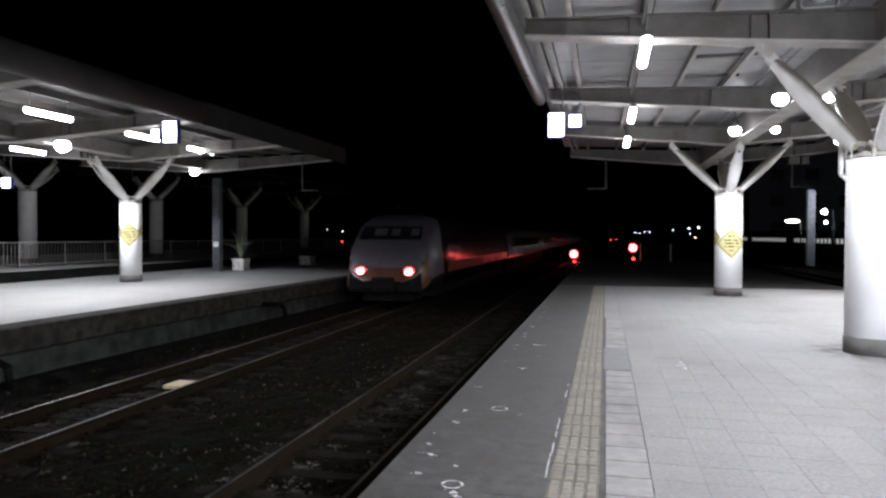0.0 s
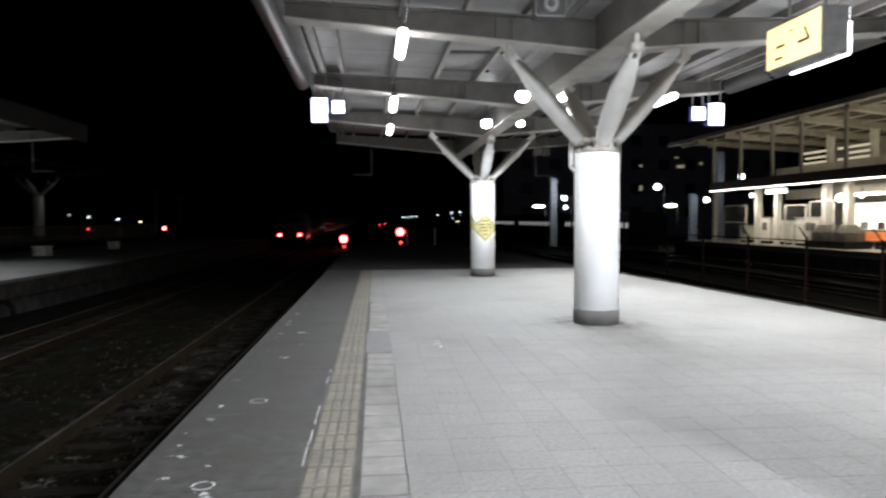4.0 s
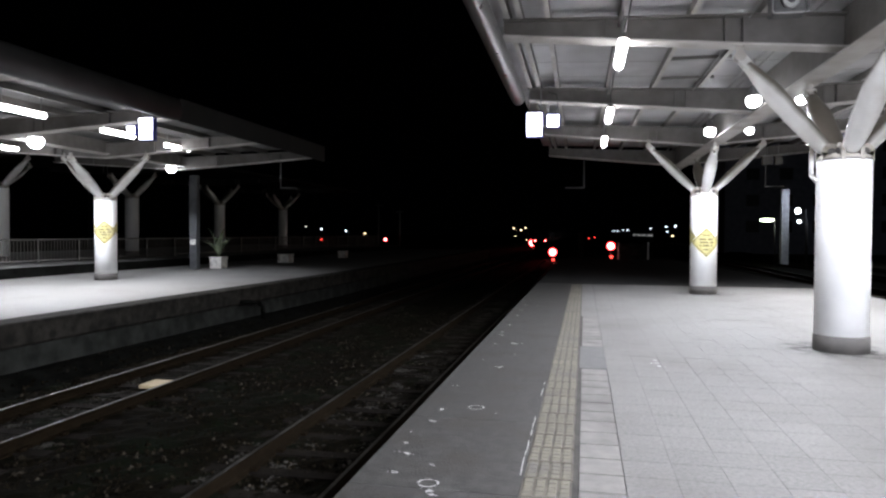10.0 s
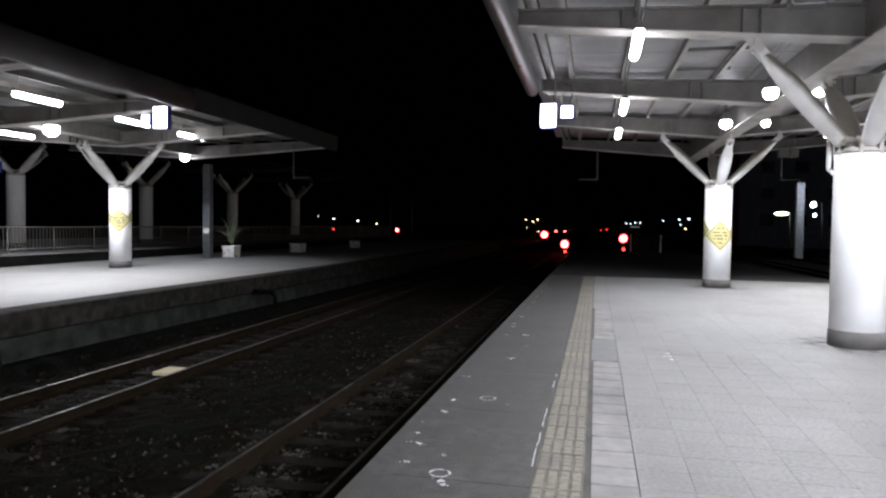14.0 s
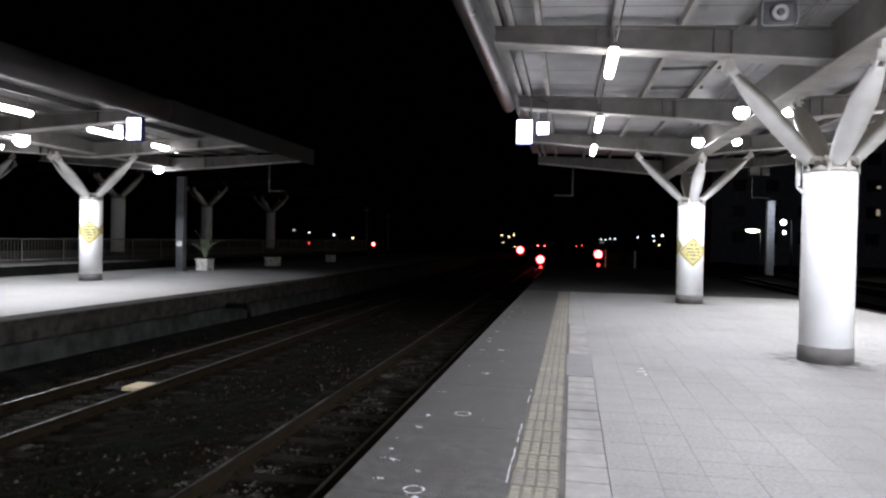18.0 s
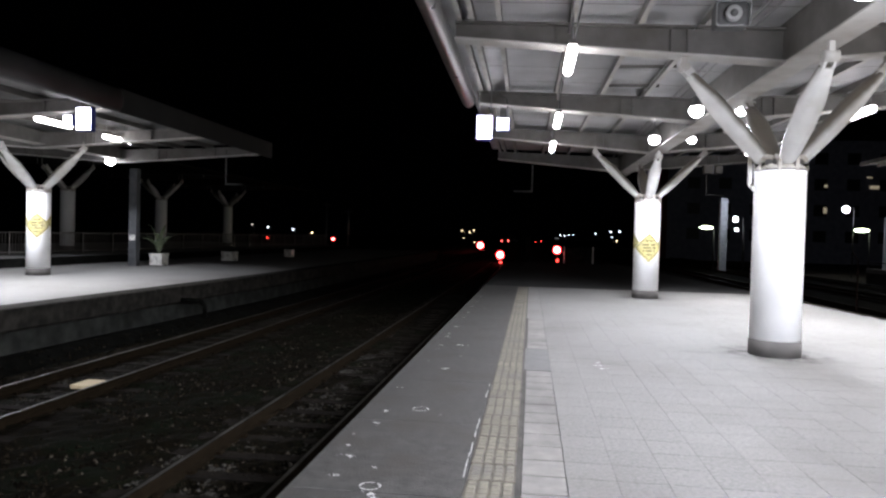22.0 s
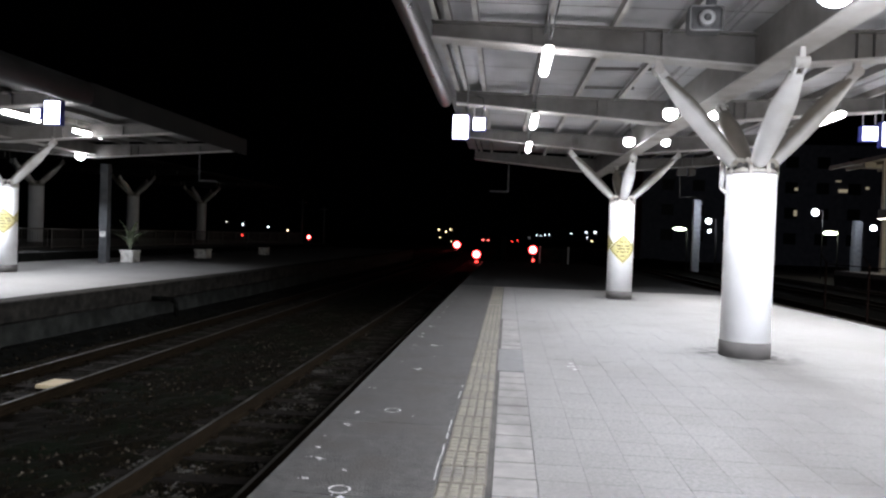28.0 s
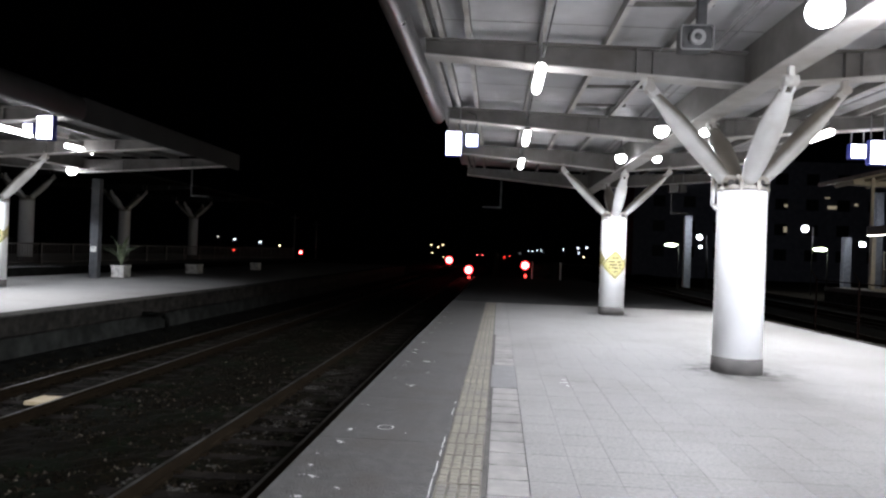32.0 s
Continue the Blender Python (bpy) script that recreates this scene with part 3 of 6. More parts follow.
def tree_column(name, x, y, label, arm=1.29, reach=1.47, top=2.38, z_side=3.77, z_mid=3.53, drop=0.0, base=0.0, board=True, dark_pipe=True, plate_z=1.25, face=-1.52, girth=0.90):
    """Round white column with four tapered tubes to the roof beams."""
    root = tagged(empty(name, (x, y, base)), label, "column", "platform columns")
    bm = bmesh.new()
    lathe(bm, (0, 0, 0.19), (0, 0, top), [(0, 0.308), (0.995, 0.308), (1, 0.300)], 32)
    shaft = part("shaft", bm, WHITE_PAINT, root)
    bm = bmesh.new()
    lathe(bm, (0, 0, 0), (0, 0, 0.205), [(0, 0.318), (0.95, 0.318), (1, 0.312)], 32)
    part("foot", bm, COLUMN_FOOT, root, "grey painted column foot")
    # dark ring paints the shadow line below the cap
    bm = bmesh.new()
    lathe(bm, (0, 0, top - 0.012), (0, 0, top + 0.004), [(0, 0.311), (1, 0.311)], 32)
    part("rim", bm, COLUMN_FOOT, root, "thin dark ring for a shadow line")
    bm = bmesh.new()
    lathe(bm, (0, 0, top + 0.004), (0, 0, top + 0.07), [(0, 0.292), (0.5, 0.285), (1, 0.24)], 24)
    part("cap", bm, CAP_GRIME, root, "grimy white cap")
    ends = [(-arm, 0, z_side + drop), (arm, 0, z_side + drop), (0, -reach, z_mid + drop), (0, reach, z_mid + drop)]
    for ex, ey, ez in ends:
        d = Vector((ex, ey, 0)).normalized()
        p0, p1 = Vector((d.x * 0.19, d.y * 0.19, top + 0.09)), Vector((ex, ey, ez - base))
        axis = (p1 - p0).normalized()
        side = Vector((-d.y, d.x, 0))
        up = axis.cross(side)
        ln = (p1 - p0).length
        bm = bmesh.new()
        flat = [(math.cos(math.tau * k / 20), math.sin(math.tau * k / 20)) for k in range(20)]
        extrude_profile(bm, flat, [lambda u, v, q=q, r=r: p0 + axis * (ln * q) + side * (u * r * girth * 1.22) + up * (v * r * girth) for q, r in ((0.02, 0.080), (0.05, 0.098), (0.18, 0.120), (0.34, 0.134), (0.58, 0.136), (0.64, 0.128), (0.87, 0.076), (0.885, 0.05))], smooth=True)
        bmesh.ops.recalc_face_normals(bm, faces=bm.faces)
        for o in (-0.050, 0.050):
            flat_bar(bm, p0 + axis * ln * 0.905 + side * o, axis, side, up, ln * 0.06, 0.016, 0.058)
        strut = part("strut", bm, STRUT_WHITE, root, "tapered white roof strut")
        bm = bmesh.new()
        for o in (-0.105, 0.105):
            tube(bm, p0 + side * (o - 0.022), p0 + side * (o + 0.022), 0.105, seg=20)
            flat_bar(bm, p0 + side * o - Vector((0, 0, 0.06)), d, side, Vector((0, 0, 1)), 0.105, 0.022, 0.06)
        part("clevis", bm, CAP_GRIME, strut, "grimy white clevis plates")
        bm = bmesh.new()
        tube(bm, p0 - side * 0.15, p0 + side * 0.15, 0.045, seg=12)
        part("base_pin", bm, COLUMN_FOOT, strut)
        bm = bmesh.new()
        q = p0 + axis * ln * 0.955
        tube(bm, q - side * 0.078, q + side * 0.078, 0.066, seg=18)
        lug = 0.07
        flat_bar(bm, q + Vector((0, 0, lug)), Vector((0, 0, 1)), side, d, lug + 0.02, 0.03, 0.04)
        part("top_pin", bm, FLANGE_WHITE, strut, "pinned steel lug")
    if dark_pipe:
        bm = bmesh.new()
        bent(bm, [(-0.30, 0.02, 2.12), (-0.37, 0.02, 2.20), (-0.37, 0.02, 2.54), (-0.33, 0.03, 2.60), (-0.22, 0.05, 2.62)], 0.028)
        part("conduit", bm, STRUT_WHITE, root, "bent white conduit")
    if board:
        # diamond warning plates bent round the shaft
        for face, plate_z in ((face, plate_z), (face - 2.0, plate_z + 0.14), (face + 2.0, plate_z + 0.12)):
            bm = bmesh.new()
            n = 12
            for k in range(n):
                u0, u1 = -0.38 + 0.76 * k / n, -0.38 + 0.76 * (k + 1) / n
                ring = []
                for u in (u0, u1):
                    h = 0.36 * max(0.0, 1 - abs(u) / 0.38)
                    a = face + u / 0.312
                    ring.append([(0.312 * math.cos(a), 0.312 * math.sin(a), plate_z + s * h) for s in (-1, 1)])
                quad = [ring[0][0], ring[1][0], ring[1][1], ring[0][1]]
                vs = [bm.verts.new(p) for p in quad]
                bm.faces.new(vs)
            bmesh.ops.remove_doubles(bm, verts=bm.verts, dist=0.0005)
            plate = part("warning_plate", bm, YELLOW_PLATE, root, "worn yellow diamond warning plate with unreadable dark lines", True)
            for w, z in ((0.16, 0.17), (0.32, 0.075), (0.36, 0.0), (0.30, -0.075), (0.14, -0.17)):
                bm = bmesh.new()
                for k in range(8):
                    if (k * 7 + int(z * 100)) % 5 == 0:
                        continue
                    u0, u1 = -w / 2 + w * k / 8, -w / 2 + w * (k + 0.8) / 8
                    vs = []
                    for u, zz in ((u0, -0.018), (u1, -0.018), (u1, 0.018), (u0, 0.018)):
                        a = face + u / 0.315
                        vs.append(bm.verts.new((0.3145 * math.cos(a), 0.3145 * math.sin(a), plate_z + z + zz)))
                    bm.faces.new(vs)
                part("text_bar", bm, PLATE_INK, plate)
            bm = bmesh.new()
            corners = [(-0.345, 0.0), (0.0, 0.325), (0.345, 0.0), (0.0, -0.325), (-0.345, 0.0)]
            for (ua, za), (ub, zb) in zip(corners, corners[1:]):
                for k in range(8):
                    vs = []
                    for q, e in ((k / 8, 1.0), ((k + 1) / 8, 1.0), ((k + 1) / 8, 0.94), (k / 8, 0.94)):
                        u, z = (ua + (ub - ua) * q) * e, (za + (zb - za) * q) * e
                        a = face + u / 0.315
                        vs.append(bm.verts.new((0.3145 * math.cos(a), 0.3145 * math.sin(a), plate_z + z)))
                    bm.faces.new(vs)
            bmesh.ops.recalc_face_normals(bm, faces=bm.faces)
            part("border", bm, PLATE_INK, plate)
    return root


YELLOW_PLATE = surface("yellow plate", (0.45, 0.40, 0.15), (0.52, 0.47, 0.21), 7, 0.5, bump=0.05, stain=(0.46, 0.42, 0.24), stain_scale=4, stain_amount=0.8)
PLATE_INK = surface("faded ink", (0.02, 0.017, 0.008), (0.06, 0.05, 0.02), 20, 0.7)

tree_column("tree_column", 3.16, 9.4, "thick white round column with four roof struts and a grey foot", board=False)
tree_column("tree_column", 2.83, 17.6, "white round column with a yellow diamond plate and four roof struts", drop=-0.12, arm=1.36, reach=1.35, girth=0.80, dark_pipe=False)
tree_column("tree_column", 3.49, 1.2, "white round column with four roof struts behind the camera", drop=0.16, board=False)
tree_column("tree_column", 3.80, -7.0, "white round column with four roof struts at the far back", drop=0.32, board=False)


def beam(name, xa, xc, xb, y, z_tip, z_mid, top_tip, top_mid, label, paint=None):
    """A roof beam that deepens from its tips to the middle: web and bottom flange."""
    root = tagged(empty(name, (0, y, 0)), label, "roof beam", "roof beams", kind="structure")
    bm = bmesh.new()
    t = 0.02
    pts = [(xa, z_tip), (xc, z_mid), (xb, z_tip), (xb, top_tip), (xc, top_mid), (xa, top_tip)]
    fr, bk = [bm.verts.new((x, -t, z)) for x, z in pts], [bm.verts.new((x, t, z)) for x, z in pts]
    for q in ((0, 1, 4, 5), (1, 2, 3, 4)):
        bm.faces.new([fr[i] for i in q])
        bm.faces.new([bk[i] for i in q[::-1]])
    for i in range(6):
        bm.faces.new((fr[i], bk[i], bk[(i + 1) % 6], fr[(i + 1) % 6]))
    # web in the shade tone, bottom flange in the lit tone
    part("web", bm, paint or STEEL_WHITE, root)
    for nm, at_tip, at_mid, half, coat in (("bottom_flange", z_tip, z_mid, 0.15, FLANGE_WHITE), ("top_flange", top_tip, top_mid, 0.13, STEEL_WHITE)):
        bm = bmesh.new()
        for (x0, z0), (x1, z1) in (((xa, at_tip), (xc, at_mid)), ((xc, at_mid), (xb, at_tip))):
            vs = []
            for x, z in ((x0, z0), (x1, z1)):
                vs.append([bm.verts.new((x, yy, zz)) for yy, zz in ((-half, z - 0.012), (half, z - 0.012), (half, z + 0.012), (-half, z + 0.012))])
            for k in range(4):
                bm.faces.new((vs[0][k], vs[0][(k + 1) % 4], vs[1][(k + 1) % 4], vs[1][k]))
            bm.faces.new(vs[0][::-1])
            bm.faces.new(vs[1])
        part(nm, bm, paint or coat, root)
    for s in (-1, 1):
        for f in (0.285, 0.335, 0.68):
            x = xc + s * f * abs((xa if s < 0 else xb) - xc)
            zb = z_mid + (z_tip - z_mid) * f
            bm = boxes((x - 0.008, x + 0.008, -0.09, -0.021, zb + 0.013, top_mid + (top_tip - top_mid) * f))
            part("stiffener", bm, STEEL_WHITE, root)
    return root


def gutter(name, x, y0, y1, z0, z1, label, hw=0.17, hh=0.22, material=None):
    bm = bmesh.new()
    prof = [(hw * math.cos(a), hh * math.sin(a)) for a in [2 * math.pi * i / 28 for i in range(28)]]
    extrude_profile(bm, prof, [lambda u, v, y=y, z=z: (x + u, y, z + v) for y, z in ((y0, z0), (y1, z1))], smooth=True)
    for f in bm.faces:
        if len(f.verts) > 4:
            f.smooth = False
    return tagged(part(name, bm, material or GUTTER), label, "gutter", kind="structure")


def platform_roof(tag, centre, left, right, beams, y_start, y_end, lift, overhang):
    """Butterfly roof: sheets on purlins on tapered beams, a low beam along the middle."""
    dz = lambda y: (fall(y) if tag == "near" else 0.0) + lift
    for y in beams:
        c, a, b = centre(y), left(y), right(y)
        beam("roof_beam", a, c, b, y, 4.10 + dz(y), 3.75 + dz(y), 4.32 + dz(y), 4.17 + dz(y), "off-white steel roof beam, deeper towards the middle")
    ya, yb = y_start, y_end
    for side, edge in ((-1, left), (1, right)):
        bm = bmesh.new()
        vs = []
        for y in (ya, yb):
            c, e = centre(y), edge(y)
            for zz in (0.0, 0.05):
                vs.append(bm.verts.new((c, y, 4.31 + dz(y) + zz)))
                vs.append(bm.verts.new((e + side * overhang, y, 4.45 + dz(y) + zz)))
        for q in ((0, 1, 5, 4), (2, 6, 7, 3), (0, 2, 3, 1), (4, 5, 7, 6), (1, 3, 7, 5), (0, 4, 6, 2)):
            bm.faces.new([vs[i] for i in q])
        tagged(part("roof_" + tag + ("_west" if side < 0 else "_east"), bm, DECK if tag == "near" else FAR_DECK), "off-white sheet roof seen from below" if tag == "near" else "dark grey sheet roof seen from below", "roof", kind="structure")
        for f in (0.235, 0.43, 0.635, 0.86, 0.945, 0.985):
            bm = bmesh.new()
            ring = []
            for y in (ya, yb):
                c, e = centre(y), edge(y)
                x, z = c + (e - c) * f, 4.31 + 0.14 * f + dz(y)
                ring.append([bm.verts.new(p) for p in ((x - 0.035, y, z - 0.13), (x + 0.035, y, z - 0.13), (x + 0.035, y, z), (x - 0.035, y, z))])
            for k in range(4):
                # underside gets the lit tone, the other faces the shade tone
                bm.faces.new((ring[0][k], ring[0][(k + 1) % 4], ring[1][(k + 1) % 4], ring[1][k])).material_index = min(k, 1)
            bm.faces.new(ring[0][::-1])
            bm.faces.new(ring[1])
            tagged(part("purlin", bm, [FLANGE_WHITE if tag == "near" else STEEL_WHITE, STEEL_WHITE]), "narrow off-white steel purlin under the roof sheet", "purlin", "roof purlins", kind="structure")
        # seams of the roof sheets
        seams = bmesh.new()
        y = ya + 0.5
        while y < yb:
            c, e = centre(y), edge(y)
            vs = [seams.verts.new(q) for q in ((c, y - 0.012, 4.302 + dz(y)), (e, y - 0.012, 4.442 + dz(y)), (e, y + 0.012, 4.442 + dz(y)), (c, y + 0.012, 4.302 + dz(y)))]
            seams.faces.new(vs if side > 0 else vs[::-1])
            y += 1.02
        tagged(part("roof_seams", seams, STEEL_WHITE), "thin lap seams of the roof sheets", "seams", kind="stuff")
    # low beam along the middle
    root = tagged(empty("ridge_beam"), "deep off-white beam along the middle of the roof", "roof beam", kind="structure")
    rise = 0.0 if tag == "near" else 0.22
    for nm, w, z0, z1 in (("web", 0.03, 3.66 + rise, 4.26), ("bottom_flange", 0.17, 3.635 + rise, 3.66 + rise)):
        bm = bmesh.new()
        ring = []
        for y in (ya, yb):
            c = centre(y)
            ring.append([bm.verts.new(p) for p in ((c - w, y, z0 + dz(y)), (c + w, y, z0 + dz(y)), (c + w, y, z1 + dz(y)), (c - w, y, z1 + dz(y)))])
        for k in range(4):
            bm.faces.new((ring[0][k], ring[0][(k + 1) % 4], ring[1][(k + 1) % 4], ring[1][k]))
        bm.faces.new(ring[0][::-1])
        bm.faces.new(ring[1])
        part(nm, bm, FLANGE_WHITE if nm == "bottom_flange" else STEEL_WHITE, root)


# near roof
platform_roof("near", mid, lambda y: -1.10, lambda y: 2 * mid(y) + 1.10, (-11.1, -7.0, -2.9, 1.2, 5.3, 9.4, 13.5, 17.6, 21.7), -12.0, 21.9, 0.0, 0.2)
gutter("gutter", -1.29, -12.0, 13.5, 4.20 + fall(-12), 4.18 + fall(13.5), "rounded aluminium gutter along the roof edge", 0.135, 0.155)
bm = bmesh.new()
prof = [(0.135 * math.cos(a), 0.155 * math.sin(a)) for a in [2 * math.pi * i / 28 for i in range(28)]]
extrude_profile(bm, prof, [lambda u, v, y=y: (2 * mid(y) + 1.30 + u, y, 4.23 + fall(y) + v) for y in (-12.0, 13.55)], smooth=True)
tagged(part("gutter", bm, GUTTER), "rounded aluminium gutter along the roof edge", "gutter", kind="structure")

# cross bars and conduits under the near roof sheet
for y, xa, xb in ((7.9, 1.33, 2.28), (11.45, 1.31, 2.22), (12.75, 1.30, 2.18), (3.8, 1.36, 2.4)):
    bm = boxes((xa, xb, y - 0.02, y + 0.02, 4.24 + fall(y), 4.29 + fall(y)))
    tagged(part("cross_bar", bm, STEEL_WHITE), "short grey steel cross bar between two purlins", "cross bar", "roof cross bars", kind="structure")
for x, r in ((2.52, 0.022), (2.66, 0.016), (1.92, 0.009)):
    bm = bmesh.new()
    tube(bm, (x + 0.35, -4.0, 4.20 + fall(-4.0)), (x - 0.12, 21.5, 4.20 + fall(21.5)), r, seg=8)
    tagged(part("conduit", bm, CONDUIT), "thin grey conduit running along under the roof", "conduit", "roof conduits")

for pts in ([(-0.70, 13.42, 4.16), (-0.55, 13.35, 4.10), (-0.52, 13.40, 3.95), (-0.58, 13.70, 3.80)],
            [(0.44, 9.9, 3.90), (0.46, 10.6, 4.02), (0.45, 11.6, 4.05), (0.44, 12.8, 3.95), (0.44, 12.9, 3.80)],
            [(0.46, 14.2, 3.78), (0.46, 15.0, 3.90), (0.45, 16.0, 3.84), (0.44, 16.2, 3.74)],
            [(0.46, 8.6, 3.88), (0.50, 7.4, 4.10), (0.48, 5.6, 4.12), (0.46, 5.4, 3.98)]):
    bm = bmesh.new()
    bent(bm, pts, 0.009, seg=6)
    tagged(part("cable", bm, BLACK), "thin black cable hanging under the roof", "cable", "roof cables")

# far roof, across the tracks
far_mid = lambda y: -14.0
platform_roof("far", far_mid, lambda y: -19.1, lambda y: -8.95, (-2.9, 1.2, 5.3, 9.6, 13.85, 18.1, 22.0), -4.0, 22.2, -0.13, 0.02)
# darker copy of the gutter metal; the far side's weak light put into colour
FAR_GUTTER = surface("grimy aluminium in shade tone", (0.050, 0.050, 0.050), (0.080, 0.080, 0.080), 2, 0.5, metal=0.1, bump=0.02, stain=(0.022, 0.021, 0.020), stain_scale=1.5)
FASCIA = surface("dull grey fascia sheet", (0.010, 0.010, 0.010), (0.022, 0.022, 0.022), 3, 0.7, bump=0.05, stain=(0.035, 0.032, 0.03), stain_scale=1.0)
gutter("gutter", -8.75, -4.0, 13.6, 4.10, 4.10, "rounded grey gutter along the far roof edge", 0.15, 0.25, FAR_GUTTER)
bm = bmesh.new()
extrude_profile(bm, [(-0.03, -0.24), (0.03, -0.24), (0.03, 0.26), (-0.03, 0.26)], [lambda u, v, y=y: (-8.72 + u, y, 4.10 + v) for y in (13.62, 22.2)])
bmesh.ops.recalc_face_normals(bm, faces=bm.faces)
tagged(part("fascia", bm, FASCIA), "dull grey sheet fascia at the roof end", "fascia", kind="structure")
tree_column("tree_column", -14.0, 18.1, "white round column with a worn yellow plate on the far platform", drop=-0.02, z_side=3.72, arm=1.45, plate_z=1.42, face=-1.05)
tree_column("tree_column", -14.0, 9.9, "white round column with four roof struts on the far platform", drop=0.05, arm=1.45)

# third platform: taller columns under a dark roof
for y in (21.75, 29.4, 37.5, 46.3):
    tree_column("tree_column", -21.3, y, "dim white round column behind the railing", top=2.75, z_side=4.15, z_mid=4.0, base=0.30, board=False, dark_pipe=False)
bm = boxes((-26.0, -17.4, -4, 52, 4.55, 4.65))
tagged(part("roof_third", bm, DARK_WALL), "dark sheet roof over the third platform", "roof", kind="structure")
for y in (13.6, 21.75, 29.4, 37.5, 46.3):
    beam("roof_beam", -25.8, -21.3, -17.5, y, 4.40, 4.18, 4.55, 4.55, "dim steel roof beam over the third platform", FASCIA)
# ---- lamps of the place ----
COOL, WARM_W = (0.865, 0.895, 1.0), (0.93, 0.93, 0.985)


def tube_lamp(x, y, z, length=1.25, watts=40, lamp=True, label="white fluorescent batten hanging under the roof", spread=112):
    root = tagged(empty("batten_light", (x, y, z)), label, "light fitting", "batten lights")
    bm = boxes((-0.05, 0.05, -length / 2, length / 2, 0.03, 0.09), bevel=0.01)
    part("housing", bm, STEEL_WHITE, root)
    bm = bmesh.new()
    lathe(bm, (0, -length / 2 + 0.02, -0.02), (0, length / 2 - 0.02, -0.02), [(0, 0.050), (0.02, 0.066), (0.98, 0.066), (1, 0.050)], 12)
    part("diffuser", bm, TUBE_LIGHT, root, "glowing white diffuser")
    for s in (-0.4, 0.4):
        bm = bmesh.new()
        tube(bm, (0, s * length, 0.08), (0, s * length, 0.45), 0.01, seg=6)
        part("hanger", bm, CONDUIT, root)
    if lamp:
        area("batten_lamp", (x, y, z - 0.10), (x, y, z - 2), 0.12, length, watts, WARM_W, spread)
    return root


def flood_lamp(x, y, z, watts=150, r=0.105, cone=140, label="round glaring flood light on the middle beam"):
    root = tagged(empty("flood_light", (x, y, z)), label, "light fitting", "flood lights")
    bm = bmesh.new()
    lathe(bm, (0, 0, r * 0.52), (0, 0, r * 0.52 + 0.17), [(0, r * 0.84), (0.06, r * 0.86), (0.35, r * 0.78), (0.7, r * 0.55), (1, 0.05)], 20)
    part("reflector", bm, GREY_BOX, root)
    bm = bmesh.new()
    lathe(bm, (0, 0, -r * 0.92), (0, 0, r * 0.92), [(0.5 - 0.5 * math.cos(math.pi * k / 12), max(0.002, r * math.sin(math.pi * k / 12))) for k in range(10)], 20)
    part("lens", bm, FLOOD_LIGHT, root, "glaring white lens")
    bm = bmesh.new()
    tube(bm, (0, 0, 0.2), (0, 0, 0.75), 0.015, seg=8)
    part("stem", bm, CONDUIT, root)
    if cone == 158:
        point("flood_glow", (x, y, z - r - 0.09), 32, COOL, 0.06)
    if watts:
        spot("flood_lamp", (x, y, z - r - (0.20 if cone == 158 else 0.08)), (x, y + 0.01, z - 3), watts, COOL, cone, 0.3 if cone < 156 else 0.15)
    return root


def box_sign(x0, x1, y, z0, z1, depth, label, hang):
    """Lit sign box with a blue rim, hung on two rods."""
    root = tagged(empty("hanging_sign", (x0, y, z0)), label, "sign", "hanging signs")
    w, h = x1 - x0, z1 - z0
    bm = boxes((0, w, 0.012, depth - 0.012, 0, h), bevel=0.012)
    part("case", bm, SIGN_CASE, root, "blue sign case")
    for yy in (0.0, depth - 0.01):
        bm = boxes((0.025, w - 0.025, yy, yy + 0.01, 0.025, h - 0.025))
        part("face", bm, SIGN_LIGHT, root, "glowing white face")
    for s in (0.15, 0.85):
        bm = bmesh.new()
        tube(bm, (w * s, depth / 2, h), (w * s, depth / 2, hang - z0 + 0.3), 0.012, seg=8)
        part("rod", bm, CONDUIT, root)
    return root


SIGN_CASE = surface("blue sign case", (0.02, 0.03, 0.20), (0.04, 0.05, 0.30), 6, 0.4)

# near platform: one row of battens each side, floods along the middle beam
for y, w in ((9.25, 62), (13.5, 48), (16.8, 10), (5.0, 46), (0.8, 38), (-3.8, 34)):
    tube_lamp(0.44, y, 3.79 + fall(y), watts=w, spread=168)
for y in (17.6, 13.15, 9.15, 4.5, 0.2):
    tube_lamp(2 * mid(y) - 0.34, y, 3.86 + fall(y), watts=200)
# the strong floods at y < 0 are unseen, added to light the column fronts
for x, y, z, w in ((2.65, 6.05, 3.58, 350), (3.52, 6.0, 3.60, 320), (2.65, 11.9, 3.60, 520), (3.36, 11.9, 3.60, 430), (2.56, 15.3, 3.60, 420), (3.33, 15.3, 3.60, 300), (2.9, -2.2, 3.58, 1450), (4.3, -2.2, 3.76, 4200), (3.1, -9.0, 3.70, 2500), (4.5, -9.0, 3.90, 4200)):
    flood_lamp(x, y, z, w, 0.15 if y < 8 else 0.12 if x < 3 else 0.09, cone=152 if y > 15 else 164 if y > 10 else 158 if y > 0 else 172)
for side in (-1, 1):
    bm = bmesh.new()
    tube(bm, ((0.42 if side < 0 else 2 * mid(-11) - 0.42), -11, 4.18 + fall(-11)), ((0.42 if side < 0 else 2 * mid(21) - 0.42), 21, 4.18 + fall(21)), 0.018, seg=8)
    tagged(part("conduit", bm, CONDUIT), "long grey conduit carrying the battens", "conduit")

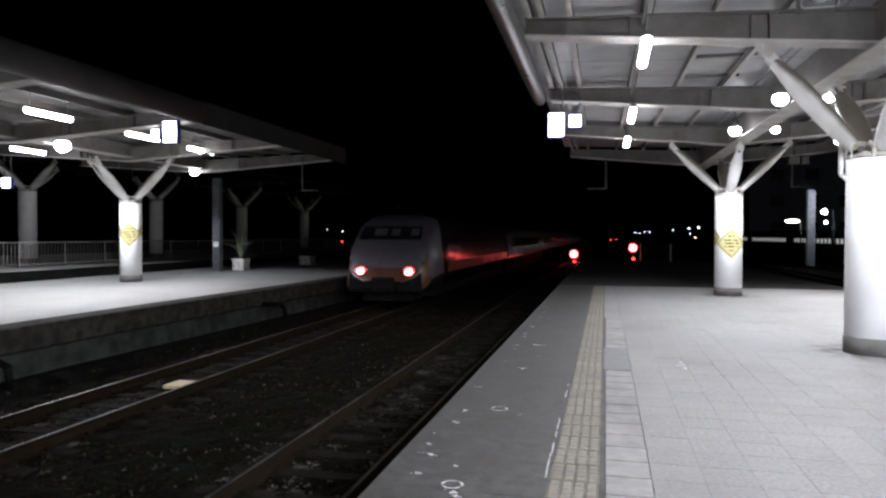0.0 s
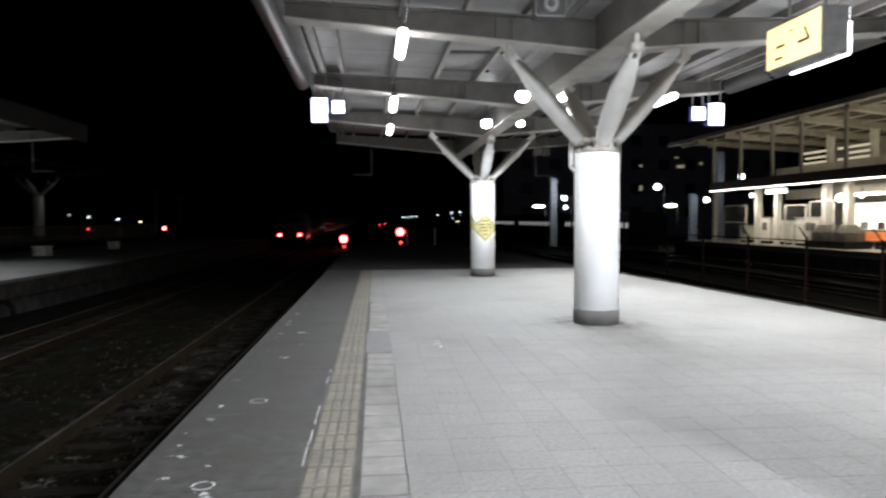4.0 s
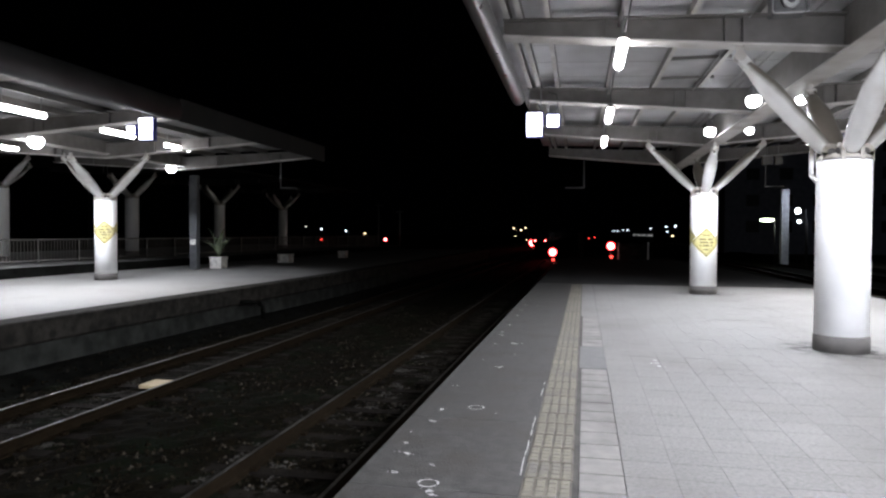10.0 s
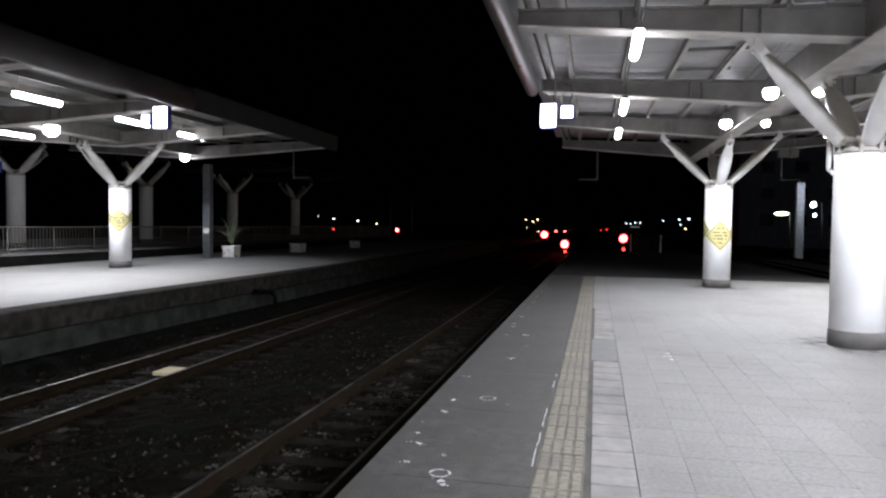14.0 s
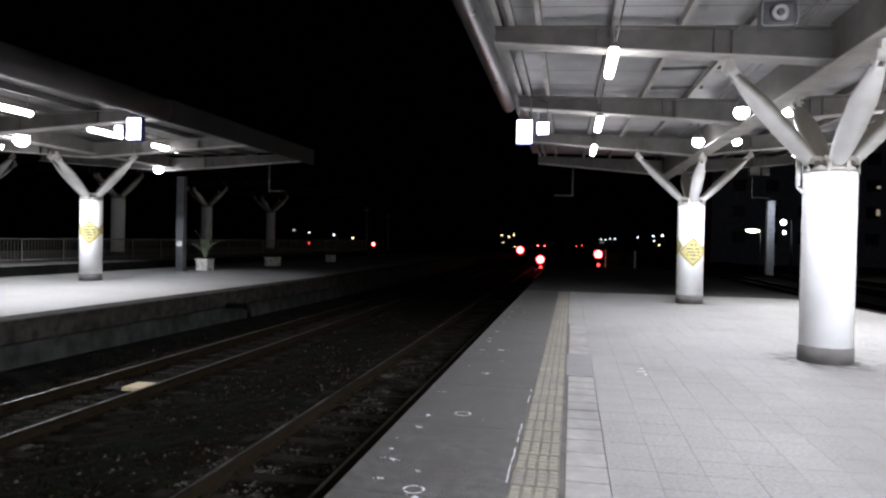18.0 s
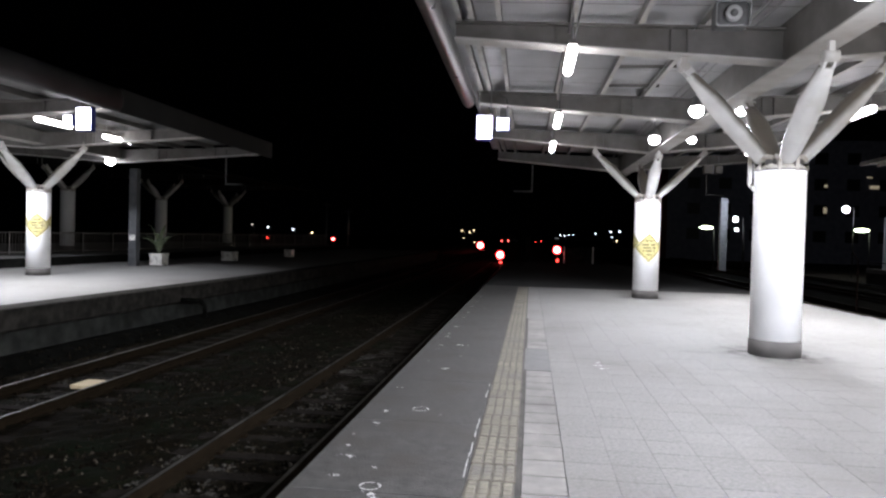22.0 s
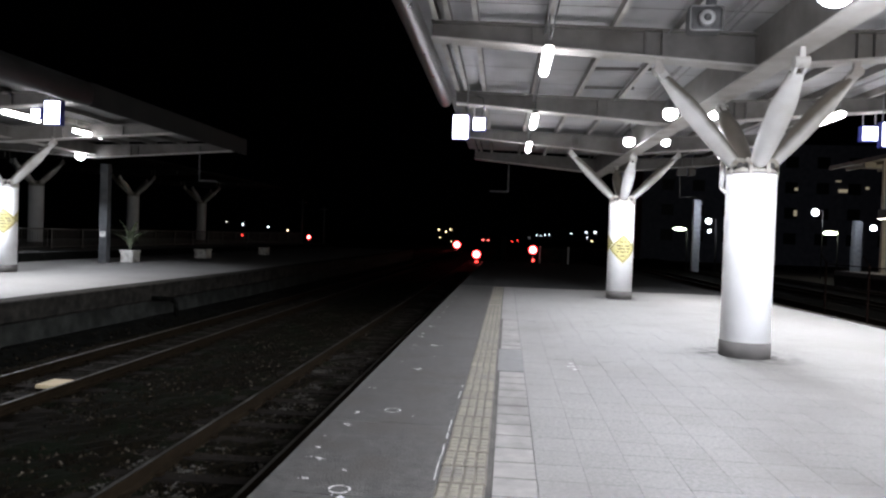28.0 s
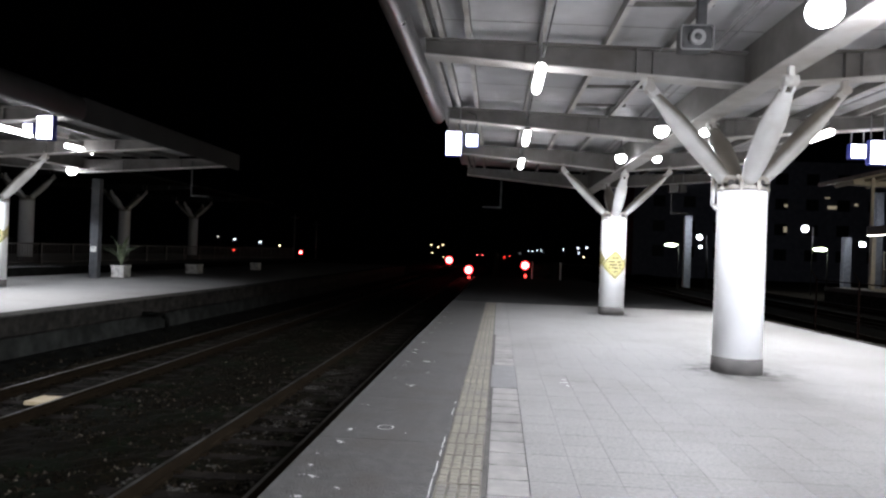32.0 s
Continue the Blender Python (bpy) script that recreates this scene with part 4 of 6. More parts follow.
# far platform
for x, y, w in ((-11.2, 12.0, 125), (-11.35, 15.15, 125), (-11.55, 18.0, 30), (-16.6, 17.0, 38), (-11.4, 8.2, 125), (-11.4, 4.0, 110), (-16.4, 12.0, 120)):
    tube_lamp(x, y, 3.90, watts=w)
for x, y, z, w in ((-13.6, 15.0, 3.70, 1500), (-14.05, 21.5, 3.62, 440)):
    flood_lamp(x, y, z, w, 0.19 if y < 20 else 0.15, cone=152 if y < 20 else 128)

# hanging lit signs, in pairs
box_sign(-1.12, -0.79, 13.25, 3.28, 3.77, 0.16, "lit white sign box with a blue rim under the roof edge", 4.1)
box_sign(-0.76, -0.49, 13.7, 3.52, 3.80, 0.16, "small lit white sign with a blue rim", 4.1)
box_sign(6.69, 7.03, 13.25, 3.30, 3.77, 0.16, "lit white sign box with a blue rim under the roof edge", 4.1)
box_sign(6.66, 6.98, 13.9, 3.50, 3.80, 0.16, "small lit white sign with a blue rim", 4.1)
box_sign(-9.49, -9.12, 13.3, 3.41, 3.92, 0.16, "lit white sign box under the far roof edge", 4.2)
box_sign(-19.15, -18.77, 18.5, 2.90, 3.26, 0.16, "lit white sign box on the outer side of the far roof", 4.1)
box_sign(-10.22, -9.98, 13.9, 3.62, 3.86, 0.16, "small lit white sign under the far roof", 4.2)
# ---- things on the near platform ----
def loudspeaker(x, y, z):
    root = tagged(empty("loudspeaker", (x, y, z)), "grey box loudspeaker with a round horn under the roof", "loudspeaker")
    bm = boxes((-0.165, 0.165, 0.03, 0.26, -0.125, 0.125), bevel=0.035)
    part("cabinet", bm, SPEAKER_BODY, root)
    bm = bmesh.new()
    def rounded(w, h, c):
        return [(sx * (w - c) + c * math.cos(a), sz * (h - c) + c * math.sin(a)) for sx, sz, a0 in ((1, 1, 0), (-1, 1, 90), (-1, -1, 180), (1, -1, 270)) for a in [radians(a0 + 22.5 * k) for k in range(5)]]

    rings = [[bm.verts.new((u, y, v)) for u, v in rounded(w, h, 0.035)] for w, h, y in ((0.163, 0.123, 0.03), (0.163, 0.123, 0.0), (0.170, 0.130, 0.0), (0.170, 0.130, 0.035))]
    for a, b in zip(rings, rings[1:]):
        for k in range(20):
            bm.faces.new((a[k], a[(k + 1) % 20], b[(k + 1) % 20], b[k]))
    part("rim", bm, GREY_BOX, root, "pale rim")
    bm = bmesh.new()
    lathe(bm, (0, 0.028, 0), (0, -0.012, 0), [(0, 0.085), (0.7, 0.085), (1, 0.07)], 20)
    part("horn_ring", bm, GREY_BOX, root)
    bm = bmesh.new()
    lathe(bm, (0, -0.010, 0), (0, -0.03, 0), [(0, 0.04), (0.6, 0.035), (1, 0.01)], 14)
    part("horn_core", bm, SPEAKER_BODY, root)
    bm = boxes((0.02, 0.12, 0.11, 0.19, 0.15, 0.50), bevel=0.008)
    part("bracket", bm, SPEAKER_BODY, root)
    bm = boxes((-0.15, 0.15, 0.08, 0.22, 0.125, 0.15))
    part("mounting_plate", bm, SPEAKER_BODY, root)
    return root


SPEAKER_BODY = surface("dark grey speaker", (0.03, 0.03, 0.031), (0.055, 0.055, 0.056), 10, 0.6)
loudspeaker(1.99, 7.42, 3.785)

# yellow direction sign, hung lengthwise
root = tagged(empty("direction_sign", (5.0, 7.28, 3.29)), "lit yellow direction sign box with an arrow on two rods", "sign")
bm = boxes((0.012, 0.34, 0, 1.08, 0, 0.53), bevel=0.015)
part("case", bm, GREY_BOX, root, "dark grey sign case")
bm = boxes((0, 0.01, 0.02, 1.06, 0.02, 0.51))
face = part("face", bm, YELLOW_FACE, root, "glowing yellow face")
bm = boxes((0.342, 0.352, 0.02, 1.06, 0.02, 0.51))
part("face", bm, SIGN_LIGHT, root, "glowing white face")
bm = boxes((0.315, 0.352, 0.02, 1.06, -0.018, -0.003), (0.326, 0.352, -0.008, -0.001, 0.0, 0.34))
part("light_strip", bm, SIGN_LIGHT, root, "glowing rear edge")
for d in ((0.20, 0.42, 0.20, 0.235), (0.68, 0.86, 0.24, 0.27), (0.72, 0.88, 0.10, 0.13), (0.50, 0.60, 0.38, 0.395)):
    part("text_bar", boxes((-0.006, -0.001, *d)), PLATE_INK, face)
bm = bmesh.new()
tube(bm, (-0.003, 0.21, 0.215), (-0.003, 0.29, 0.36), 0.016, seg=4)
part("arrow", bm, PLATE_INK, face)
for yy in (0.18, 0.86):
    bm = bmesh.new()
    tube(bm, (0.17, yy, 0.53), (0.17, yy, 1.0), 0.018, seg=8)
    part("rod", bm, CONDUIT, root)


BRACKET = surface("dark pipe", (0.07, 0.07, 0.07), (0.11, 0.11, 0.11), 6, 0.6)


def hook_bracket(x, y, z0, z1, reach, label):
    bm = bmesh.new()
    bent(bm, [(x, y, z1), (x, y, z0), (x + reach, y, z0)], 0.022, seg=8)
    return tagged(part("hanging_bracket", bm, BRACKET), label, "bracket")


hook_bracket(-0.03, 21.7, 2.86, 3.95, -0.56, "thin bent pipe bracket hanging from the roof end")
hook_bracket(-10.18, 21.95, 2.95, 4.1, 0.6, "thin bent pipe bracket hanging from the far roof")

hook_bracket(5.2, 21.75, 2.85, 3.95, 0.5, "thin bent pipe bracket under the roof end")
# sign board and hanging boxes under the roof beyond the second column
for x, w in ((5.08, 0.28), (5.42, 0.2)):
    root = tagged(empty("hanging_box", (x, 21.6, 3.48)), "small grey box hanging under the roof", "box")
    bm = boxes((0, w, 0, 0.15, 0, 0.26), bevel=0.01)
    part("case", bm, STEEL_WHITE, root)
    bm = bmesh.new()
    tube(bm, (w / 2, 0.07, 0.26), (w / 2, 0.07, 0.9), 0.012, seg=6)
    part("rod", bm, CONDUIT, root)

# noise-broken dark ring round each column foot, fading outwards
FOOT_BLOTCH = surface("black blotched film", (0.030, 0.028, 0.026), (0.055, 0.052, 0.048), 8, 0.9)
nt = FOOT_BLOTCH.node_tree
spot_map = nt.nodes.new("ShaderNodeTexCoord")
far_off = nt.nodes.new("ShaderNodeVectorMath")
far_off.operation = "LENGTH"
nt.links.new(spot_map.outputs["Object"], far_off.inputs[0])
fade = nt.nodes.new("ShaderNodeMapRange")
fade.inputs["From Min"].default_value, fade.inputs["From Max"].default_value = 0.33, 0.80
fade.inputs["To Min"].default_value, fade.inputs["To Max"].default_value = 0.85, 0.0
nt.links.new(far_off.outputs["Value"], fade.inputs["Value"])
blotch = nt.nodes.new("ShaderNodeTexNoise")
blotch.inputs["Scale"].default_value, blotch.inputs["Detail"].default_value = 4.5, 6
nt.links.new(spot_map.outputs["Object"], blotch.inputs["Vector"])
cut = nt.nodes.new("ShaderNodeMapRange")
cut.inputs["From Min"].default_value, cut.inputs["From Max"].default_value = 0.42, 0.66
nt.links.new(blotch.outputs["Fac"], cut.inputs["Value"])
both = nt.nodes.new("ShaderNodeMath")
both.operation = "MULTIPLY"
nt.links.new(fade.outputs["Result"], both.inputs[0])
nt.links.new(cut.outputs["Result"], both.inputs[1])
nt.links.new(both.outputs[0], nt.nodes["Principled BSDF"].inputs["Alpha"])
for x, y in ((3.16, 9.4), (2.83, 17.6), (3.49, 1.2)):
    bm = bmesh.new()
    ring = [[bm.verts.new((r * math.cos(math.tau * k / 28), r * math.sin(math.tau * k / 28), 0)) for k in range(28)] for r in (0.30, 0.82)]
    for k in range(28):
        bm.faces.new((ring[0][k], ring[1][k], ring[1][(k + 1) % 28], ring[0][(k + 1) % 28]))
    ob = tagged(part("foot_blotches", bm, FOOT_BLOTCH), "dark blotches on the pavers, fading out from a column foot", "stain", "floor stains", kind="structure")
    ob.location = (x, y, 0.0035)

# chalk rings, paint spots and chips on the edge slabs
CHALK = surface("white paint mark", (0.20, 0.20, 0.196), (0.52, 0.52, 0.505), 22, 0.85)
rnd = random.Random(21)


def paint_ring(x, y, r):
    bm = bmesh.new()
    n = 24
    a = [[bm.verts.new((x + rr * math.cos(2 * math.pi * k / n), y + rr * math.sin(2 * math.pi * k / n), 0.004)) for k in range(n)] for rr in (r, r - 0.014)]
    for k in range(n):
        if k % 9 == 4:
            continue
        bm.faces.new((a[0][k], a[0][(k + 1) % n], a[1][(k + 1) % n], a[1][k]))
    tagged(part("paint_ring", bm, CHALK), "small white paint ring on the edge slab", "paint mark")


paint_ring(-0.87, 3.83, 0.065)
paint_ring(-0.865, 5.60, 0.070)


bm = bmesh.new()
marks = [(-1.13, 5.48, .034), (-1.13, 5.13, .03), (-1.22, 4.80, .013), (-1.19, 4.54, .018), (-1.12, 4.32, .028), (-1.08, 4.31, .012), (-0.92, 4.14, .016), (-1.11, 3.96, .03), (-0.84, 3.71, .03), (-0.81, 3.66, .022),
         (-1.18, 4.34, .012), (-0.88, 7.33, .045), (-0.88, 8.98, .035), (-1.12, 8.61, .02), (-1.13, 8.91, .02), (-1.12, 7.74, .015), (-1.16, 9.99, .022), (-1.13, 9.69, .022), (-1.13, 10.78, .024), (-1.13, 12.05, .025),
         (-1.13, 12.86, .026), (-1.14, 13.87, .026), (-0.91, 13.86, .02), (-1.14, 15.0, .026), (-1.14, 16.2, .026), (-0.68, 5.45, .012), (-1.16, 6.35, .022), (-0.80, 8.16, .02), (0.80, 8.16, .05), (0.81, 7.98, .045), (0.82, 7.80, .035)]
for x, y, r in marks:
    r *= 1.0 if y < 8.8 else 1.7
    for j in range(5):
        n, q = 9, r * (0.75 if j == 0 else rnd.uniform(0.15, 0.45))
        cx, cy = (x, y) if j == 0 else (x + rnd.gauss(0, r * 0.8), y + rnd.gauss(0, r * 0.7))
        bm.faces.new([bm.verts.new((cx + q * 1.15 * rnd.uniform(0.35, 1.25) * math.cos(2 * math.pi * k / n), cy + q * rnd.uniform(0.35, 1.25) * math.sin(2 * math.pi * k / n), 0.0042 + 0.0003 * j)) for k in range(n)])
tagged(part("paint_spots", bm, CHALK), "white paint spots and chips along the edge slabs", "paint marks", kind="stuff")
bm = bmesh.new()
for ya, yb in ((4.08, 4.42), (4.46, 4.78), (4.92, 5.06), (5.10, 5.42), (6.15, 6.42), (6.6, 6.7)):
    for k in range(4):
        wob = rnd.uniform(-0.003, 0.003)
        y0, y1 = ya + (yb - ya) * k / 4, ya + (yb - ya) * (k + 0.97) / 4
        box(bm, -0.366 + wob, -0.358 + wob, y0, y1, 0.002, 0.0045)
tagged(part("paint_line", bm, CHALK), "thin worn white line beside the tactile strip", "paint mark", kind="structure")

# ---- things between the tracks ----
root = tagged(empty("track_box", (-6.46, 9.5, -0.95)), "pale wooden block lying beside the rail", "block")
bm = boxes((-0.19, 0.17, -0.20, 0.22, 0.0, 0.055), bevel=0.012)
part("lid", bm, surface("pale wood", (0.42, 0.34, 0.20), (0.58, 0.48, 0.32), 6, 0.8, stain=(0.30, 0.24, 0.16), stain_scale=6), root)

# ---- far platform ----
POT_WHITE = surface("chipped white planter", (0.66, 0.66, 0.62), (0.80, 0.80, 0.76), 6, 0.7, stain=(0.22, 0.21, 0.19), stain_scale=6, stain_amount=0.9)
LEAF = surface("dark green leaf", (0.16, 0.20, 0.13), (0.28, 0.33, 0.22), 8, 0.5)
SOIL = surface("potting soil", (0.03, 0.025, 0.02), (0.05, 0.04, 0.03), 20, 0.95)


def planter(x, y, w, h, leaves, label, seed=1):
    rnd = random.Random(seed)
    root = tagged(empty("planter", (x, y, 0)), label, "planter", "planters")
    bm = bmesh.new()
    box(bm, -w / 2, w / 2, -w / 2, w / 2, 0, h * 0.82, bevel=0.02)
    box(bm, -w * 0.54, w * 0.54, -w * 0.54, w * 0.54, h * 0.8, h, bevel=0.02)
    part("pot", bm, POT_WHITE, root)
    bm = bmesh.new()
    lathe(bm, (0, 0, h), (0, 0, h + 0.012), [(0, w * 0.44), (1, w * 0.43)], 20)
    part("soil", bm, SOIL, root)
    for k in range(leaves):
        a, ln, up = rnd.uniform(0, 6.28), rnd.uniform(0.65, 1.1), rnd.uniform(0.9, 1.9)
        bm = bmesh.new()
        rows = []
        for s in range(7):
            u = s / 6
            rr = ln * 0.75 * u * (0.35 + 0.65 * u) / max(0.6, up)
            z = h + ln * up * (u - 0.35 * u * u)
            wd = 0.085 * math.sin(math.pi * min(1, 0.15 + 0.85 * u)) + 0.006
            c = Vector((rr * math.cos(a), rr * math.sin(a), z))
            side = Vector((-math.sin(a), math.cos(a), 0)) * wd
            rows.append([bm.verts.new(c - side), bm.verts.new(c + Vector((0, 0, -0.012))), bm.verts.new(c + side)])
        for p, q in zip(rows, rows[1:]):
            bm.faces.new((p[0], p[1], q[1], q[0]))
            bm.faces.new((p[1], p[2], q[2], q[1]))
        part("leaf", bm, LEAF, root)
    return root


planter(-14.25, 25.0, 0.50, 0.46, 22, "white chipped planter with a leafy dark plant", 4)
planter(-13.85, 30.4, 0.56, 0.42, 0, "low white planter standing on the dark platform", 5)
planter(-13.45, 37.2, 0.45, 0.40, 0, "low white planter standing on the dark platform", 6)

# dark post with a small notice
root = tagged(empty("notice_post", (-14.65, 23.95, 0)), "dark square post with a small pale notice", "post")
bm = boxes((-0.15, 0.15, -0.12, 0.12, 0, 3.6), bevel=0.01)
part("post", bm, surface("dark painted steel", (0.05, 0.055, 0.06), (0.09, 0.095, 0.10), 5, 0.6), root)
bm = boxes((-0.11, 0.11, -0.135, -0.122, 0.95, 1.15))
part("notice", bm, POT_WHITE, root, "small pale notice")


# railing along the third platform
FENCE = surface("galvanised railing", (0.22, 0.205, 0.19), (0.32, 0.30, 0.28), 6, 0.55, metal=0.1)
y = 9.0
while y < 58:
    x = -18.8 if y < 22 else -18.8 + (y - 22) * 0.034
    root = tagged(empty("railing", (x, y, 0.30)), "grey metal railing panel with upright bars", "railing", "railing panels")
    ln = 1.95
    bm = bmesh.new()
    tube(bm, (0, 0, 0.84), (0, ln, 0.84), 0.025, seg=8)
    part("top_rail", bm, FENCE, root)
    bm = bmesh.new()
    tube(bm, (0, 0, 0.10), (0, ln, 0.10), 0.018, seg=8)
    part("bottom_rail", bm, FENCE, root)
    bm = bmesh.new()
    tube(bm, (0, 0, 0), (0, 0, 0.87), 0.028, seg=8)
    part("post", bm, FENCE, root)
    for k in range(1, 13):
        bm = bmesh.new()
        tube(bm, (0, ln * k / 13, 0.10), (0, ln * k / 13, 0.84), 0.009, seg=5, caps=False)
        part("bar", bm, FENCE, root)
    y += ln + 0.02


# ---- signals and distant lights ----
def ground_signal(x, y, z, label, r=0.13, second=True, mat=None, post=False):
    root = tagged(empty("signal", (x, y, -1.0)), label, "signal", "railway signals")
    r *= 0.86
    h = z + 1.0
    bm = boxes((-0.34, 0.34, 0.0, 0.25, max(0.0, h - 0.50), h + 0.5), bevel=0.03)
    head = part("signal_head", bm, BLACK, root)
    bm = bmesh.new()
    tube(bm, (0, 0.1, 0), (0, 0.1, h + 0.1), 0.06, seg=10)
    part("post", bm, GREY_BOX, root)
    # lens oversized and ringed in red to draw the lamp's bloom
    bm = bmesh.new()
    ball(bm, (0, -0.01, h), r, sy=0.3)
    rim = part("lens_halo", bm, RED_HALO, root, "red halo drawn as a glowing disc")
    bm = bmesh.new()
    ball(bm, (0, -0.01 - 0.25 * r, h), r * 0.8, sy=0.4)
    part("red_lens", bm, mat or RED_LIGHT, rim, "glaring red lens")
    bm = bmesh.new()
    lathe(bm, (0, 0.0, h), (0, -0.14, h + 0.01), [(0, r * 1.15), (1, r * 1.2)], 14)
    bm.faces.ensure_lookup_table()
    bmesh.ops.delete(bm, geom=[f for f in bm.faces if len(f.verts) > 4 or f.calc_center_median().z < h - 0.02], context="FACES")
    part("hood", bm, BLACK, root)
    if second:
        bm = bmesh.new()
        ball(bm, (0.05, -0.05, max(0.08, h - 0.95)), r * 0.35, sy=0.4)
        part("red_lens", bm, RED_DIM, root, "small dim red lens")
    return root


ground_signal(-2.76, 62.0, -0.23, "low signal glaring red at the end of the track", 0.44)
ground_signal(2.27, 62.0, 0.36, "dark signal with a glaring red light beyond the platform", 0.44)
ground_signal(-8.45, 115.0, -0.17, "low signal with a red light beside the departing track", 0.72, False)
ground_signal(-24.6, 83.7, 0.56, "signal with a red light beyond the third platform", 0.26, False)


# slim masts beside the signal beyond the third platform
for dx, h in ((-1.1, 6.4), (1.7, 5.6)):
    root = tagged(empty("signal_mast", (-24.6 + dx, 84.3, -1.1)), "slim steel mast beside the red signal", "mast", "signal masts")
    bm = bmesh.new()
    tube(bm, (0, 0, 0), (0, 0, h), 0.12, 0.08, seg=8)
    part("pole", bm, GREY_BOX, root)
    bm = boxes((-0.5, 0.5, -0.05, 0.05, h - 0.5, h - 0.35))
    part("cross_arm", bm, GREY_BOX, root)


def street_lamp(x, y, z, r, material, label, name="street_lamp", arm=0.6, flat=False, ground=-1.1):
    root = tagged(empty(name, (x, y, ground)), label, "street lamp", "distant lamps")
    h = z - ground
    bm = bmesh.new()
    tube(bm, (arm, 0.05, 0), (arm, 0.05, h + 0.15), 0.06, 0.04, 8)
    tube(bm, (arm, 0.05, h + 0.15), (0, 0.05, h + 0.12), 0.03, seg=6)
    part("post", bm, BLACK, root)
    bm = bmesh.new()
    ball(bm, (0, 0, h), r, sx=2.4 if flat else 1.0, sz=0.6 if flat else 1.0)
    part("lamp_head", bm, material, root, "glowing lamp head")
    return root
# ---- concourse platform and station building ----
CREAM = surface("cream painted concrete", (0.55, 0.52, 0.46), (0.66, 0.63, 0.56), 3, 0.6, stain=(0.40, 0.36, 0.30), stain_scale=1.2)
BROWN_FASCIA = surface("dark brown fascia", (0.05, 0.035, 0.03), (0.08, 0.06, 0.05), 3, 0.6)
STATION_FLOOR = surface("warm station paving", (0.42, 0.38, 0.33), (0.52, 0.48, 0.42), 4, 0.6, stain=(0.30, 0.26, 0.22))
DARK_BUILDING = surface("night facade", (0.20, 0.21, 0.28), (0.30, 0.31, 0.40), 1.5, 0.8, bump=0.1)
BASE_STONE = surface("grey brown stone base", (0.07, 0.058, 0.045), (0.12, 0.10, 0.08), 5, 0.7, bump=0.3, stain=(0.08, 0.07, 0.06), stain_scale=2.5)
ORANGE = surface("orange bench", (0.55, 0.16, 0.05), (0.68, 0.24, 0.09), 6, 0.5)
# the light falling on the shop wall is put in as its own glow
LIT_WALL = glow("self-glowing shop wall", (1.0, 0.93, 0.80), 1.5)
LED_STRIP = glow("light strip under the canopy", (1.0, 0.94, 0.86), 9)
WINDOW_WARM = glow("lit window", (1.0, 0.85, 0.60), 0.22)
CLERESTORY = glow("lit glazing", (1.0, 0.85, 0.58), 0.45)

bm = boxes((20.78, 20.9, -10, 46, -1.1, -0.252))
tagged(part("platform_wall", bm, DARK_WALL), "dark wall under the concourse platform edge", "wall", kind="structure")
slab("platform_concourse", [(20.92, -10), (60, -10), (60, 46), (20.92, 46)], -1.1, 0.0, STATION_FLOOR, "warm lit paved platform of the station building")
bm = boxes((20.75, 20.9, -10, 46, -0.25, 0.02), bevel=0.01)
tagged(part("platform_coping", bm, EDGE_SLAB), "concrete coping of the concourse platform", "kerb", kind="structure")
bm = boxes((21.0, 21.25, 8, 41.6, 3.20, 3.70))
tagged(part("canopy_fascia", bm, BROWN_FASCIA), "dark brown fascia of the low canopy", "fascia", kind="structure")
bm = boxes((20.98, 21.04, 8, 41.5, 3.155, 3.185))
tagged(part("canopy_light_strip", bm, LED_STRIP), "bright light strip under the canopy fascia", "light strip")
bm = boxes((21.25, 26.5, 8, 41.6, 3.55, 3.65))
tagged(part("canopy", bm, CREAM), "cream low canopy roof", "roof", kind="structure")

# upper roof with beams and open panels
bm = boxes((20.8, 33, 8, 47, 6.62, 6.74))
tagged(part("roof_concourse", bm, CREAM), "cream high roof over the concourse", "roof", kind="structure")
bm = boxes((20.6, 20.8, 8, 47, 6.50, 6.74))
tagged(part("roof_edge", bm, CREAM), "cream roof edge beam", "beam", kind="structure")


def skewed_bar(x0, x1, y, half, z0, z1):
    """A bar across the concourse roof; the beams run a little away from the square."""
    bm = bmesh.new()
    extrude_profile(bm, [(-half, z0), (half, z0), (half, z1), (-half, z1)], [lambda u, v, x=x: (x, y + 0.44 * (x - 22.5) + u, v) for x in (x0, x1)])
    bmesh.ops.recalc_face_normals(bm, faces=bm.faces)
    return bm


for k in range(-7, 4):
    y = 33.1 + 3.57 * k
    tagged(part("roof_beam", skewed_bar(20.85, 32.9, y, 0.16, 6.26, 6.615), CREAM), "cream cross beam of the high roof", "roof beam", "concourse beams", kind="structure")
for x in (21.7, 23.65, 25.6, 27.55, 29.4):
    bm = boxes((x - 0.07, x + 0.07, 8, 47, 6.45, 6.615))
    tagged(part("roof_beam", bm, CREAM), "slender cream roof rib", "roof beam", "concourse ribs", kind="structure")
DARK_PANEL = surface("dark roof panel", (0.045, 0.034, 0.020), (0.075, 0.058, 0.036), 3, 0.7)
for k in range(-7, 4):
    for x in (22.65, 24.6, 26.55, 28.5, 30.4):
        y = 30.4 + 3.57 * k + 0.44 * (x - 22.65)
        bm = boxes((x - 0.72, x + 0.72, y, y + 1.5, 6.43, 6.445))
        tagged(part("roof_panel", bm, DARK_PANEL), "dark recessed roof panel", "panel", "roof panels", kind="structure")

